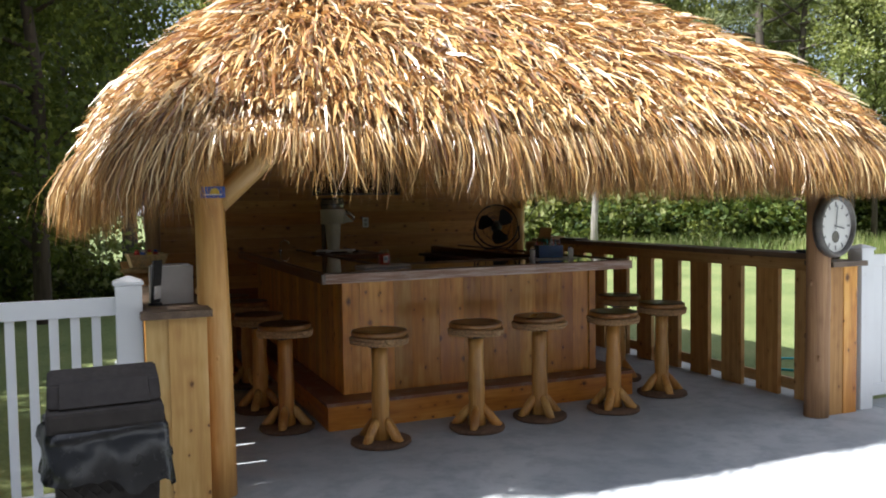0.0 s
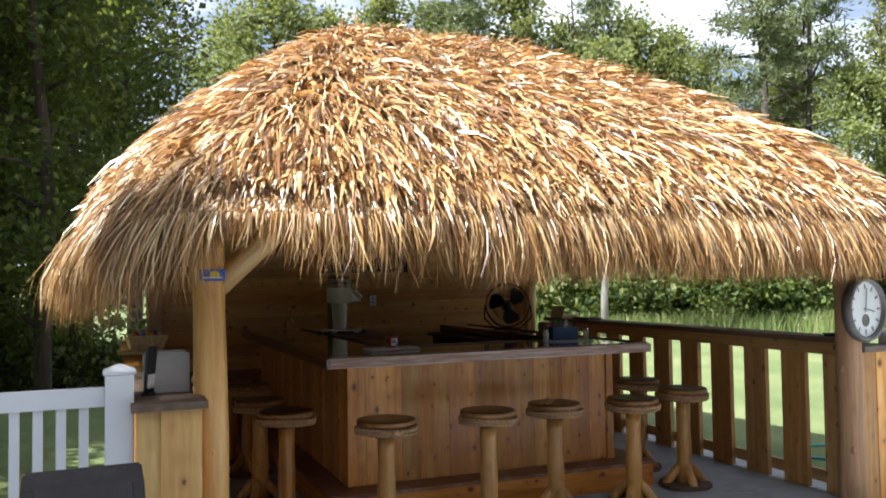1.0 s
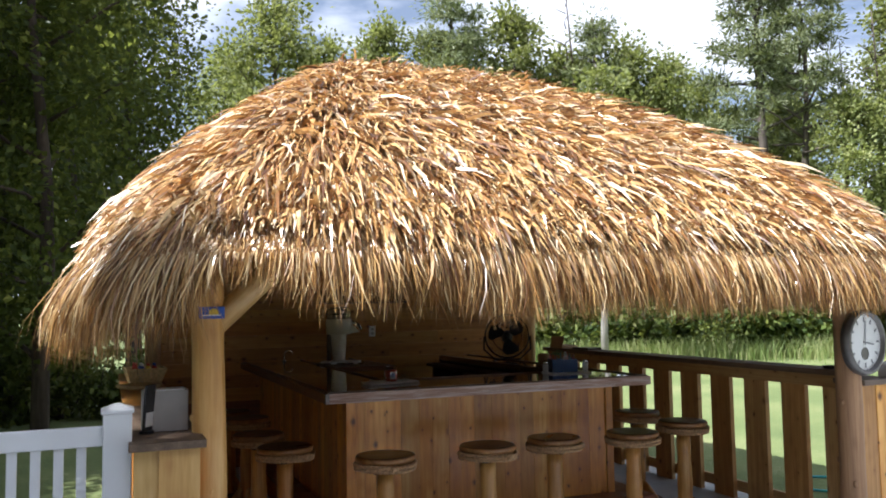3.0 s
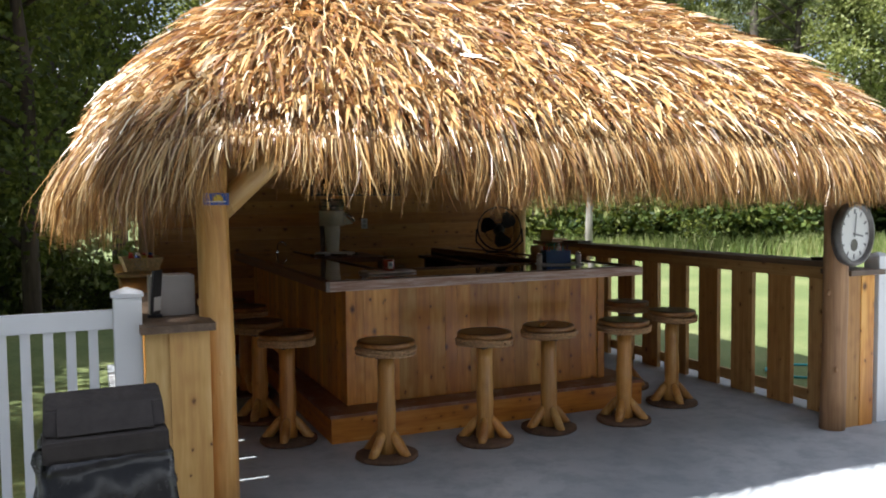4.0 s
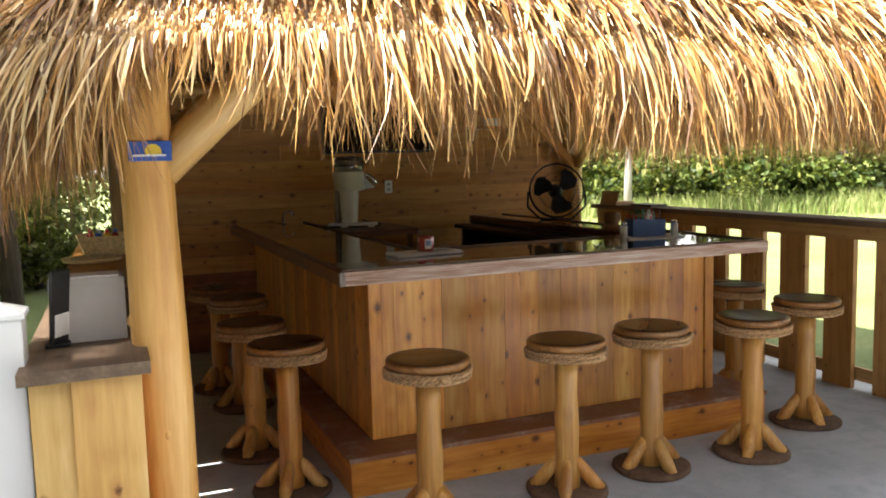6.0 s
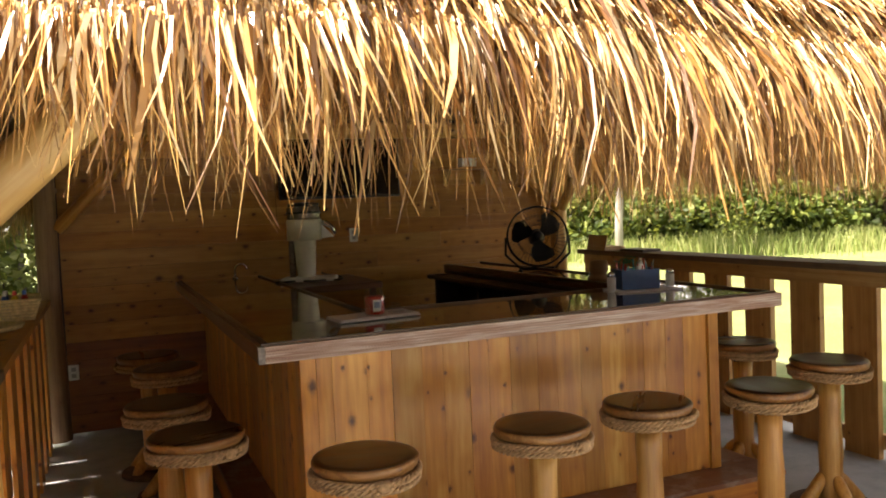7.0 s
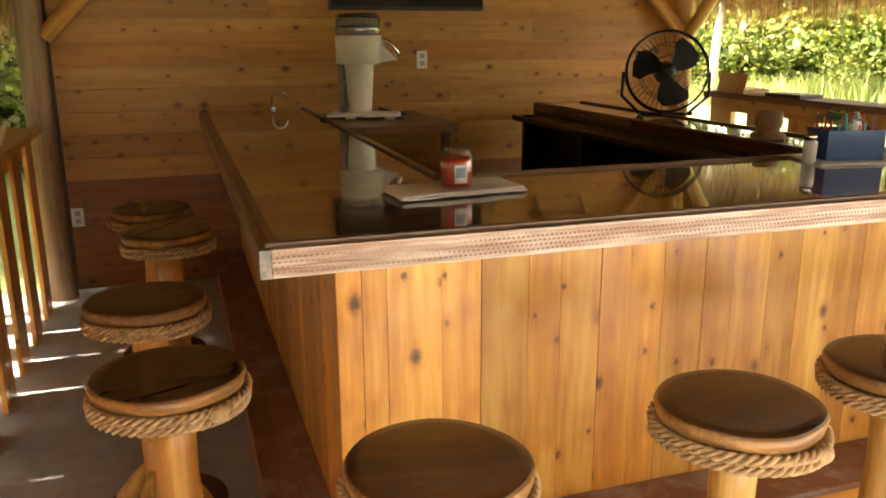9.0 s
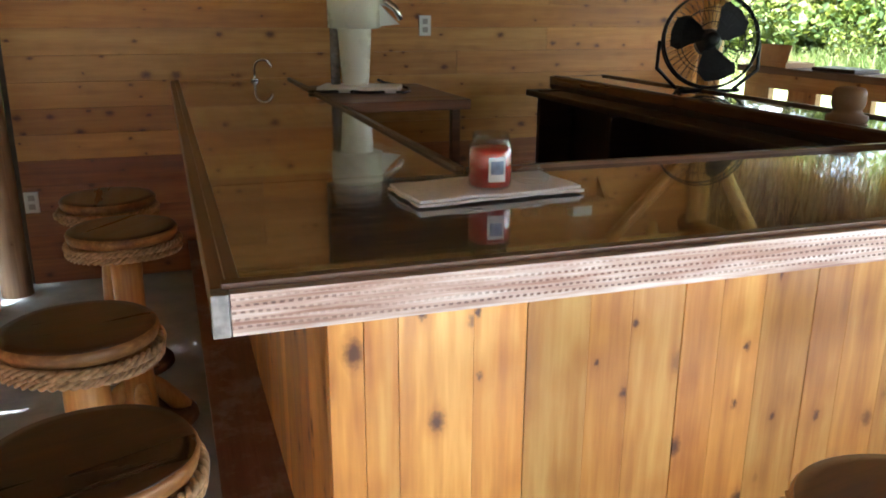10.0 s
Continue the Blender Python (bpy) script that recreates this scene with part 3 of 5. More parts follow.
roof = thing("thatched_roof", "shaggy golden dry palm thatch hip roof with hanging fringe", "roof")
bm = bmesh.new()
N = 44
grid = []
for j in range(N + 1):
    row = []
    for i in range(N + 1):
        u, w = 2 * i / N - 1, 2 * j / N - 1
        # square grid mapped onto the rounded plan
        px, py = RX + u * AX, RY + w * AY
        s = float(spread(np.float64(px), np.float64(py)))
        k = min(1.0, 0.985 / max(s, 1e-6)) if s > 0.985 else 1.0
        px, py = RX + (px - RX) * k, RY + (py - RY) * k
        row.append(bm.verts.new((px, py, float(roof_z(np.float64(px), np.float64(py))) - 0.05)))
    grid.append(row)
for j in range(N):
    for i in range(N):
        bm.faces.new((grid[j][i], grid[j][i + 1], grid[j + 1][i + 1], grid[j + 1][i]))
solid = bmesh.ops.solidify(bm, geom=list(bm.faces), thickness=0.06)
part("underside", bm, UNDERTHATCH, roof, "dry underside of the thatch, gap shade put into its dark colour", True)
for args in ((46000, 21, 0.0, 0.98, (0.26, 0.52), (0.007, 0.018), 0.05, 0.20), (15000, 22, 0.0, 0.97, (0.30, 0.58), (0.010, 0.026), 0.10, 0.30), (13000, 24, 0.68, 0.97, (0.28, 0.50), (0.008, 0.020), 0.06, 0.20)):
    P, Wd, w = thatch_blades(*args)
    me = strips_mesh("thatch", P, Wd, w)
    me.materials.append(THATCH)
    tagged(part("thatch", me, THATCH, roof, "overlapping dry palm blades"), kind="stuff")
P, Wd, w = fringe_strands(70000, 23, turn=1.3)
me = strips_mesh("fringe", P, Wd, w)
me.materials.append(FRINGE)
tagged(part("fringe", me, FRINGE, roof, "thin hanging thatch strands"), kind="stuff")
P, Wd, w = fringe_strands(34000, 27, (0.005, 0.007, 0.010, 0.016), 0.78, 0.87, 0.20, 1.35)
me = strips_mesh("eave_blades", P, Wd, w)
me.materials.append(EAVE)
tagged(part("eave_blades", me, EAVE, roof, "drooping palm blades over the eave"), kind="stuff")
# the nearest eave leaves, one by one
leaf_meshes = []
for k in range(5):
    g = random.Random(40 + k)
    L, W, c = g.uniform(0.24, 0.36), g.uniform(0.015, 0.026), g.uniform(-0.04, 0.04)
    bm = bmesh.new()
    prev = None
    for f, ww in ((0, 0.5), (0.25, 0.95), (0.5, 1.0), (0.75, 0.7), (1.0, 0.06)):
        yy, zz = L * f, -0.05 * f * f
        cur = [bm.verts.new((c * f * f - W * ww / 2, yy, zz)), bm.verts.new((c * f * f, yy, zz + 0.006)), bm.verts.new((c * f * f + W * ww / 2, yy, zz))]
        if prev:
            bm.faces.new((prev[0], prev[1], cur[1], cur[0]))
            bm.faces.new((prev[1], prev[2], cur[2], cur[1]))
        prev = cur
    me = mesh_of(bm, "leaf", True)
    me.materials.append(LEAFPIECE)
    leaf_meshes.append(me)
g = random.Random(77)
for k in range(280):
    x = -0.2 + 4.4 * k / 280 + g.uniform(-0.03, 0.03)
    y = RY - AY * g.uniform(0.66, 0.88)
    ddx, ddy = downhill(np.float64(x), np.float64(y))
    e = 0.06
    slope = (float(roof_z(np.float64(x + ddx * e), np.float64(y + ddy * e))) - float(roof_z(np.float64(x), np.float64(y)))) / e
    d = Vector((float(ddx), float(ddy), slope * 1.0 - 0.02)).normalized()
    d = (Matrix.Rotation(g.gauss(0, 0.28), 3, "Z") @ d).normalized()
    side = d.cross(Vector((0, 0, 1))).normalized()
    up = side.cross(d)
    ob = new("leaf", leaf_meshes[k % 5])
    ob.parent = roof
    ob.matrix_local = Matrix.Translation((x, y, float(roof_z(np.float64(x), np.float64(y))) + g.uniform(0.03, 0.075))) @ Matrix((side, d, up)).transposed().to_4x4() @ Matrix.Rotation(g.gauss(0, 0.45), 4, "Y")
for a, b in (((-0.15, 0.0, 2.25), (4.40, 0.0, 2.25)), ((-0.15, 4.44, 2.25), (4.4, 4.44, 2.25)), ((0.0, -0.2, 2.16), (0.0, 4.6, 2.16)), ((4.24, -0.2, 2.16), (4.24, 4.6, 2.16)), ((1.4, 2.25, 3.42), (2.84, 2.25, 3.42))):
    pole("plate", a, b, 0.062, LOG, roof, seed=31)
for k in range(7):
    x = 0.1 + 4.05 * k / 6
    xr = 1.45 + 1.35 * k / 6
    for y in (-0.4, 4.9):
        ze = float(roof_z(np.float64(x), np.float64(y))) - 0.14
        pole("rafter", (x, y, ze), (xr, 2.25, 3.44), 0.042, LOG, roof, seed=k)
for y in (1.2, 2.2, 3.2):
    for x, xr in ((-0.4, 1.45), (4.64, 2.8)):
        pole("rafter", (x, y, float(roof_z(np.float64(x), np.float64(y))) - 0.14), (xr, 2.25, 3.44), 0.042, LOG, roof, seed=5)

# small blue plate on the front post
badge = thing("badge", "small blue plate with a yellow emblem on the log post", "sign", Matrix.Translation((0.004, -0.092, 1.638)) @ pose(0, 0, 0, 0, 0, -8))
part("plate", box(bmesh.new(), -0.062, 0.062, -0.006, 0.012, -0.03, 0.03, 0.004), BLUECAP, badge, "blue painted plate")
part("emblem", lathe(bmesh.new(), [(0.024, 0.0065), (0.024, 0.0095)], 16), YELLOW, badge, "yellow half disc").matrix_local = pose(0.01, 0, -0.003, 90, 0, 0)
part("bar", box(bmesh.new(), -0.050, 0.050, -0.012, -0.0096, -0.028, -0.012), BLUECAP, badge)
part("letter_bar", box(bmesh.new(), -0.046, 0.046, -0.0145, -0.012, -0.016, -0.010), PAPER, badge)

# ---- bar ----
BX0, BX1, BY0 = 1.038, 3.18, 1.158
ZS, ZP = 0.198, 1.03
bar = thing("bar_counter", "knotty cedar plank bar front standing on a footrest step", "bar")
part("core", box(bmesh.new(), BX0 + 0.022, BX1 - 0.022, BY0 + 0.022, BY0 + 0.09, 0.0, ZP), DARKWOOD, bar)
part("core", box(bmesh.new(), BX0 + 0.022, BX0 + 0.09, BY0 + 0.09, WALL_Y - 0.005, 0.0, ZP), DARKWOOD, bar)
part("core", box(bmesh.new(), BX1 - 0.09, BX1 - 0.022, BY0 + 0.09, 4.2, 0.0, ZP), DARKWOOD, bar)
rnd = random.Random(9)
x = BX0
WIDTHS = [0.066, 0.066, 0.15, 0.112, 0.138, 0.098, 0.125, 0.095, 0.11, 0.14, 0.10, 0.13, 0.115, 0.14, 0.105, 0.13, 0.11, 0.14, 0.12, 0.13, 0.12]
while x < BX1 - 0.03:
    wd = WIDTHS.pop(0)
    wd = min(wd, BX1 - x)
    plank("plank", bar, (x + wd / 2, BY0 + 0.010 + rnd.uniform(-0.0012, 0.0012), (ZS + ZP) / 2), ZP - ZS, wd - 0.0008, 0.02, CEDAR, UP_FRONT)
    x += wd
plank("corner_board", bar, (BX1 - 0.035, BY0 - 0.009, (ZS + ZP) / 2), ZP - ZS, 0.06, 0.016, CEDAR, UP_FRONT)
y = BY0 + 0.021
while y < WALL_Y - 0.05:
    wd = min(rnd.choice((0.088, 0.112, 0.135)), WALL_Y - 0.006 - y)
    plank("plank", bar, (BX0 + 0.010, y + wd / 2, (ZS + ZP) / 2), ZP - ZS, wd - 0.0008, 0.02, CEDAR, UP)
    if y < 4.05:
        plank("plank", bar, (BX1 - 0.010, y + wd / 2, (ZS + ZP) / 2), ZP - ZS, wd - 0.0008, 0.02, CEDAR, UP)
    y += wd
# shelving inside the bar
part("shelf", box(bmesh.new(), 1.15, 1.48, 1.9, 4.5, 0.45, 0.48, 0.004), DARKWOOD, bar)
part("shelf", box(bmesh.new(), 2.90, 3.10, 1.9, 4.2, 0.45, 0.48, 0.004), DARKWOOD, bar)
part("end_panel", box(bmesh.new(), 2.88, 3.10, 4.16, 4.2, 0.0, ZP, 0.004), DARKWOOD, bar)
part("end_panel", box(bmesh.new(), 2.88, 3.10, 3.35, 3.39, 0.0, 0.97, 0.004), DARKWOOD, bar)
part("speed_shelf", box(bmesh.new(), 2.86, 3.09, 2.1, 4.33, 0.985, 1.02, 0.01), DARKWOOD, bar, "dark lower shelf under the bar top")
part("drip_shelf", box(bmesh.new(), 1.496, 2.11, 3.27, 4.12, 1.044, 1.090, 0.006), TRIM, bar, "dark brown side shelf under the drink tower")
part("shelf_leg", box(bmesh.new(), 2.04, 2.08, 3.33, 3.37, 0.0, 1.043, 0.004), TRIM, bar)

step = thing("footrest_step", "cedar footrest step with worn brown top boards round the bar", "step")
SX0, SX1, SY0 = 0.864, 3.40, 0.952
plank("riser", step, ((SX0 + SX1) / 2, SY0 + 0.012, 0.085), SX1 - SX0, 0.170, 0.022, CEDAR, FLAT_WALL)
plank("riser", step, (SX0 + 0.012, (SY0 + 0.025 + 4.52) / 2, 0.085), 4.52 - SY0 - 0.026, 0.170, 0.022, CEDAR, SIDE_WALL)
plank("riser", step, (SX1 - 0.012, (SY0 + 0.025 + 4.2) / 2, 0.085), 4.2 - SY0 - 0.026, 0.170, 0.022, CEDAR, SIDE_WALL)
plank("tread", step, ((SX0 + SX1) / 2, SY0 + 0.121, 0.184), SX1 - SX0 + 0.02, 0.255, 0.024, STEPTOP, (0, 0, 0))
plank("tread", step, (SX0 + 0.094, (SY0 + 0.25 + 4.52) / 2, 0.184), 4.52 - SY0 - 0.252, 0.208, 0.024, STEPTOP, ALONG_Y)
plank("tread", step, (SX1 - 0.11, (SY0 + 0.25 + 4.2) / 2, 0.184), 4.2 - SY0 - 0.252, 0.236, 0.024, STEPTOP, ALONG_Y)

top = thing("countertop", "dark glossy epoxy-coated wooden bar top with a rough light edge", "countertop")
CX0, CX1, CY0, ZT = 0.836, 3.38, 0.918, 1.093
IX0, IX1, IY0, CYB = 1.49, 3.02, 1.67, 4.31
w = IY0 - CY0 - 0.03
plank("top_board", top, ((CX0 + CX1) / 2, CY0 + 0.03 + w * 0.5, ZT - 0.022), CX1 - CX0 - 0.06, w - 0.0008, 0.044, TOPWOOD, (0, 0, 0))
w = IX0 - CX0 - 0.03
plank("top_board", top, (CX0 + 0.03 + w * 0.5, (IY0 + WALL_Y) / 2, ZT - 0.022), WALL_Y - IY0 - 0.004, w - 0.0008, 0.044, TOPWOOD, ALONG_Y)
w = CX1 - 0.03 - IX1
plank("top_board", top, (IX1 + w * 0.5, (IY0 + CYB) / 2, ZT - 0.022), CYB - IY0 - 0.004, w - 0.0008, 0.044, TOPWOOD, ALONG_Y)
plank("edge_board", top, ((CX0 + CX1) / 2 + 0.012, CY0 + 0.014, ZT - 0.031), CX1 - CX0 - 0.026, 0.064, 0.028, FASCIA, FLAT_WALL, "rough pinkish weathered edge board")
part("corner_block", box(bmesh.new(), CX0 - 0.002, CX0 + 0.024, CY0 - 0.001, CY0 + 0.034, ZT - 0.064, ZT + 0.001, 0.003), ENDGRAIN, top, "grey end-grain corner")
plank("edge_board", top, (CX0 + 0.014, (CY0 + 0.034 + WALL_Y) / 2, ZT - 0.031), WALL_Y - CY0 - 0.04, 0.064, 0.028, TRIM, SIDE_WALL)
plank("edge_board", top, (CX1 - 0.014, (CY0 + 0.034 + CYB) / 2, ZT - 0.031), CYB - CY0 - 0.04, 0.064, 0.028, TRIM, SIDE_WALL)
for a, L, turn in ((((CX0 + CX1) / 2, CY0 + 0.032, ZT + 0.004), CX1 - CX0 - 0.03, (0, 0, 0)), ((CX0 + 0.032, 2.75, ZT + 0.004), 3.58, ALONG_Y), ((CX1 - 0.032, 2.62, ZT + 0.004), 3.3, ALONG_Y),
                   (((IX0 + IX1) / 2, IY0 - 0.012, ZT + 0.004), IX1 - IX0, (0, 0, 0)), ((IX0 - 0.012, 3.105, ZT + 0.004), 2.85, ALONG_Y), ((IX1 + 0.012, 2.98, ZT + 0.004), 2.6, ALONG_Y)):
    plank("bead", top, a, L, 0.020, 0.012, TRIM, turn)
plank("edge_board", top, ((IX1 + CX1) / 2, CYB + 0.012, ZT - 0.031), CX1 - IX1, 0.064, 0.024, TRIM, FLAT_WALL)
part("apron", box(bmesh.new(), IX1 + 0.001, IX1 + 0.03, IY0, CYB, ZT - 0.085, ZT - 0.045), DARKWOOD, top)
part("apron", box(bmesh.new(), IX0 - 0.03, IX0 - 0.001, IY0, WALL_Y - 0.003, ZT - 0.085, ZT - 0.045), DARKWOOD, top)


# ---- stools ----
def bmesh_ball(r, at):
    bm = bmesh.new()
    bmesh.ops.create_icosphere(bm, subdivisions=2, radius=r, matrix=Matrix.Translation(at) @ Matrix.Diagonal((1.25, 0.8, 1.0, 1)))
    for v in bm.verts:
        v.co += 0.25 * r * noise.noise_vector(v.co * 60)
    return bm


def rope_coil(r, z, tube_r, turns=17, seg=240):
    bm = bmesh.new()
    for s in range(3):
        loops = []
        for i in range(seg):
            a = 2 * math.pi * i / seg
            t = turns * a + s * 2 * math.pi / 3
            rr, zz = r + tube_r * 0.62 * math.cos(t), z + tube_r * 0.62 * math.sin(t) + 0.004 * math.sin(2 * a)
            c = Vector((rr * math.cos(a), rr * math.sin(a), zz))
            o, u = Vector((math.cos(a), math.sin(a), 0)), Vector((0, 0, 1))
            loops.append([bm.verts.new(c + tube_r * 0.6 * (math.cos(q) * o + math.sin(q) * u)) for q in (0.4, 1.65, 2.9, 4.16, 5.4)])
        for i in range(seg):
            p, q = loops[i], loops[(i + 1) % seg]
            for k in range(5):
                bm.faces.new((p[k], p[(k + 1) % 5], q[(k + 1) % 5], q[k]))
    return bm


def make_stool(seed, z=0.748):
    st = thing("bar_stool", "rustic log bar stool with dark varnished slice seat and rope trim", "stool", group="stools round the bar")
    bm = lathe(bmesh.new(), [(0.165, z - 0.040), (0.178, z - 0.034), (0.183, z - 0.010), (0.178, z - 0.002)], 40, wob=0.022, seed=seed)
    part("seat_rim", bm, SEATEDGE, st, "pale barked edge of the seat slice", True)
    bm = lathe(bmesh.new(), [(0.178, z - 0.004), (0.175, z + 0.001), (0.150, z + 0.003), (0.02, z + 0.002)], 40, wob=0.022, seed=seed)
    part("seat_top", bm, SEATWOOD, st, "dark glossy seat top", True)
    part("seat_base", lathe(bmesh.new(), [(0.135, z - 0.088), (0.160, z - 0.080), (0.168, z - 0.046), (0.160, z - 0.040)], 32, wob=0.012, seed=seed), SEATEDGE, st, smooth=True)
    part("rope", rope_coil(0.184, z - 0.050, 0.0115), ROPE, st, "twisted manila rope", True)
    part("rope", rope_coil(0.181, z - 0.073, 0.0115), ROPE, st, "twisted manila rope", True)
    part("rope_knot", bmesh_ball(0.020, (0.045, -0.188, z - 0.056)), ROPE, st, "knot in the rope", True)
    part("swivel_plate", box(bmesh.new(), -0.075, 0.075, -0.075, 0.075, z - 0.104, z - 0.088, 0.003), BLACKMETAL, st, "black metal swivel plate")
    rg = [(0.060 - 0.008 * k / 7 + 0.003 * math.sin(k * 1.9 + seed), 0.02 + (z - 0.122) * k / 7) for k in range(8)]
    part("log_leg", lathe(bmesh.new(), rg, 18, wob=0.05, seed=seed + 3), LOG, st, "peeled log pedestal", True)
    part("base_disc", lathe(bmesh.new(), [(0.188, 0.0), (0.198, 0.008), (0.196, 0.026), (0.184, 0.032)], 30, wob=0.03, seed=seed + 5), BARK, st, "round base slice with dark bark edge", True)
    for k in range(4):
        a = math.pi / 4 + k * math.pi / 2
        bm = bmesh.new()
        tube(bm, [(0.040, 0, 0.165), (0.066, 0, 0.130), (0.125, 0, 0.056), (0.166, 0, 0.026)], [0.020, 0.031, 0.034, 0.022], 10)
        ob = part("foot_brace", bm, LOG, st, "", True)
        ob.matrix_local = Matrix.Rotation(a, 4, "Z")
    return st


stool_a, stool_b = make_stool(1), make_stool(8)
SPOTS = [(0.622, 1.17), (1.112, 0.55), (1.825, 0.585), (2.362, 0.65), (2.97, 0.60), (3.62, 0.86), (3.66, 1.50), (0.555, 1.80), (0.62, 2.74), (0.545, 3.27)]
stool_a.matrix_world = pose(SPOTS[0][0], SPOTS[0][1], 0, 0, 0, 20)
stool_b.matrix_world = pose(SPOTS[1][0], SPOTS[1][1], 0, 0, 0, -12)
for k, (x, y) in enumerate(SPOTS[2:]):
    copy_thing((stool_a, stool_b)[k % 2], pose(x, y, 0, 0, 0, 37 * k + 11))


# ---- left knee wall and rail ----
knee = thing("knee_wall", "cedar slat side rail with a broad worn cap board", "railing")
KX0, KX1, KY0, KZ = -0.355, -0.06, -0.25, 1.048
plank("end_board", knee, (KX0 + 0.055, KY0 + 0.035, 0.504), 1.008, 0.11, 0.02, PALECEDAR, UP_FRONT)
plank("end_board", knee, (KX0 + 0.20, KY0 + 0.020, 0.504), 1.008, 0.185, 0.02, PALECEDAR, UP_FRONT)
part("end_core", box(bmesh.new(), KX0 + 0.01, KX1 - 0.03, KY0 + 0.047, KY0 + 0.10, 0, 1.008), DARKWOOD, knee)
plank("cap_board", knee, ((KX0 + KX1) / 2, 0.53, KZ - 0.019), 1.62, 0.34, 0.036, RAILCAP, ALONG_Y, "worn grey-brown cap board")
# rear length takes a paler wood, its sunlit look put into the colour
plank("cap_board", knee, ((KX0 + KX1) / 2, 2.85, KZ - 0.020), 3.0, 0.33, 0.036, CEDAR_WALL, ALONG_Y, "pale cap board with sunlight put into its colour")
y = 0.115
plank("slat", knee, (KX1 - 0.03, -0.105, 0.50), 0.99, 0.18, 0.022, CEDAR, UP)
plank("slat", knee, (KX0 + 0.03, -0.005, 0.50), 0.99, 0.19, 0.022, CEDAR, UP)
while y < 4.1:
    plank("slat", knee, (KX0 + 0.03, y + 0.105, 0.50), 0.99, 0.21, 0.022, CEDAR, UP)
    plank("slat", knee, (KX1 - 0.03, y + 0.285, 0.50), 0.99, 0.200, 0.022, CEDAR, UP)
    y += 0.41
plank("rail", knee, (KX0 + 0.055, 2.2, 0.95), 4.1, 0.08, 0.03, CEDAR, SIDE_WALL)
plank("rail", knee, (KX1 - 0.055, 2.2, 0.95), 4.1, 0.08, 0.03, CEDAR, SIDE_WALL)

# ---- right rail ----
rail = thing("side_railing", "brown-stained board railing with wide slats and a flat top rail", "railing")
FX = 4.45
y = 0.15
while y < 4.3:
    plank("slat", rail, (FX, y, 0.535), 1.07, 0.235, 0.04, WEATHERED, UP)
    y += 0.404
plank("top_rail", rail, (FX + 0.03, 2.15, 1.128), 4.3, 0.26, 0.04, RAILCAP, ALONG_Y, "flat grey-brown top rail")
plank("rail", rail, (FX - 0.032, 2.15, 1.06), 4.25, 0.09, 0.03, WEATHERED, SIDE_WALL)
plank("rail", rail, (FX + 0.034, 2.15, 0.10), 4.25, 0.09, 0.03, WEATHERED, SIDE_WALL)
pier = thing("end_pier", "short cedar boxed pier with a dark cap beside the clock post", "pier")
plank("end_board", pier, (4.31, -0.22, 0.535), 1.07, 0.13, 0.02, WEATHERED, UP_FRONT)
plank("end_board", pier, (4.442, -0.225, 0.535), 1.07, 0.132, 0.02, CEDAR, UP_FRONT)
plank("side_board", pier, (4.257, -0.125, 0.535), 1.07, 0.17, 0.02, WEATHERED, UP)
plank("cap_board", pier, (4.39, -0.15, 1.092), 0.34, 0.26, 0.036, RAILCAP, (0, 0, 0))
ashtray = thing("ashtray", "small black dish on the top rail", "dish", Matrix.Translation((4.45, 0.20, 1.149)), bm=lathe(bmesh.new(), [(0.045, 0), (0.06, 0.022), (0.052, 0.022), (0.04, 0.006)], 18), material=BLACKPLASTIC, smooth=True)

# ---- white vinyl fences ----
def vinyl_fence(label, x0, x1, y, postx, solid=False, zr=1.12):
    f = thing("picket_fence", label, "fence", group="white vinyl fences")
    for px in postx:
        bm = box(bmesh.new(), px - 0.063, px + 0.063, y - 0.063, y + 0.063, 0, 1.18, 0.006)
        p = part("post", bm, VINYL, f)
        bm = box(bmesh.new(), px - 0.072, px + 0.072, y - 0.072, y + 0.072, 1.18, 1.197, 0.004)
        r = bmesh.ops.create_cone(bm, segments=4, radius1=0.098, radius2=0.012, depth=0.026, cap_ends=True, matrix=Matrix.Translation((px, y, 1.21)) @ Matrix.Rotation(math.pi / 4, 4, "Z"))
        part("post_cap", bm, VINYL, f)
    part("top_rail", box(bmesh.new(), x0, x1, y - 0.022, y + 0.022, zr - 0.09, zr, 0.005), VINYL, f)
    part("bottom_rail", box(bmesh.new(), x0, x1, y - 0.022, y + 0.022, 0.08, 0.17, 0.005), VINYL, f)
    w, pitch = (0.145, 0.15) if solid else (0.042, 0.095)
    x = min(x0, x1) + pitch / 2
    while x < max(x0, x1) - 0.02:
        part("picket", box(bmesh.new(), x - w / 2, x + w / 2, y - 0.009, y + 0.009, 0.17, zr - 0.09, 0.002), VINYL, f)
        x += pitch
    return f


vinyl_fence("white vinyl picket fence joining the cedar knee wall", -2.62, -0.488, -0.12, (-0.425, -2.68))
vinyl_fence("solid white vinyl board fence beyond the clock post", 4.70, 6.9, -0.16, (4.63, 6.96), True, 1.14)

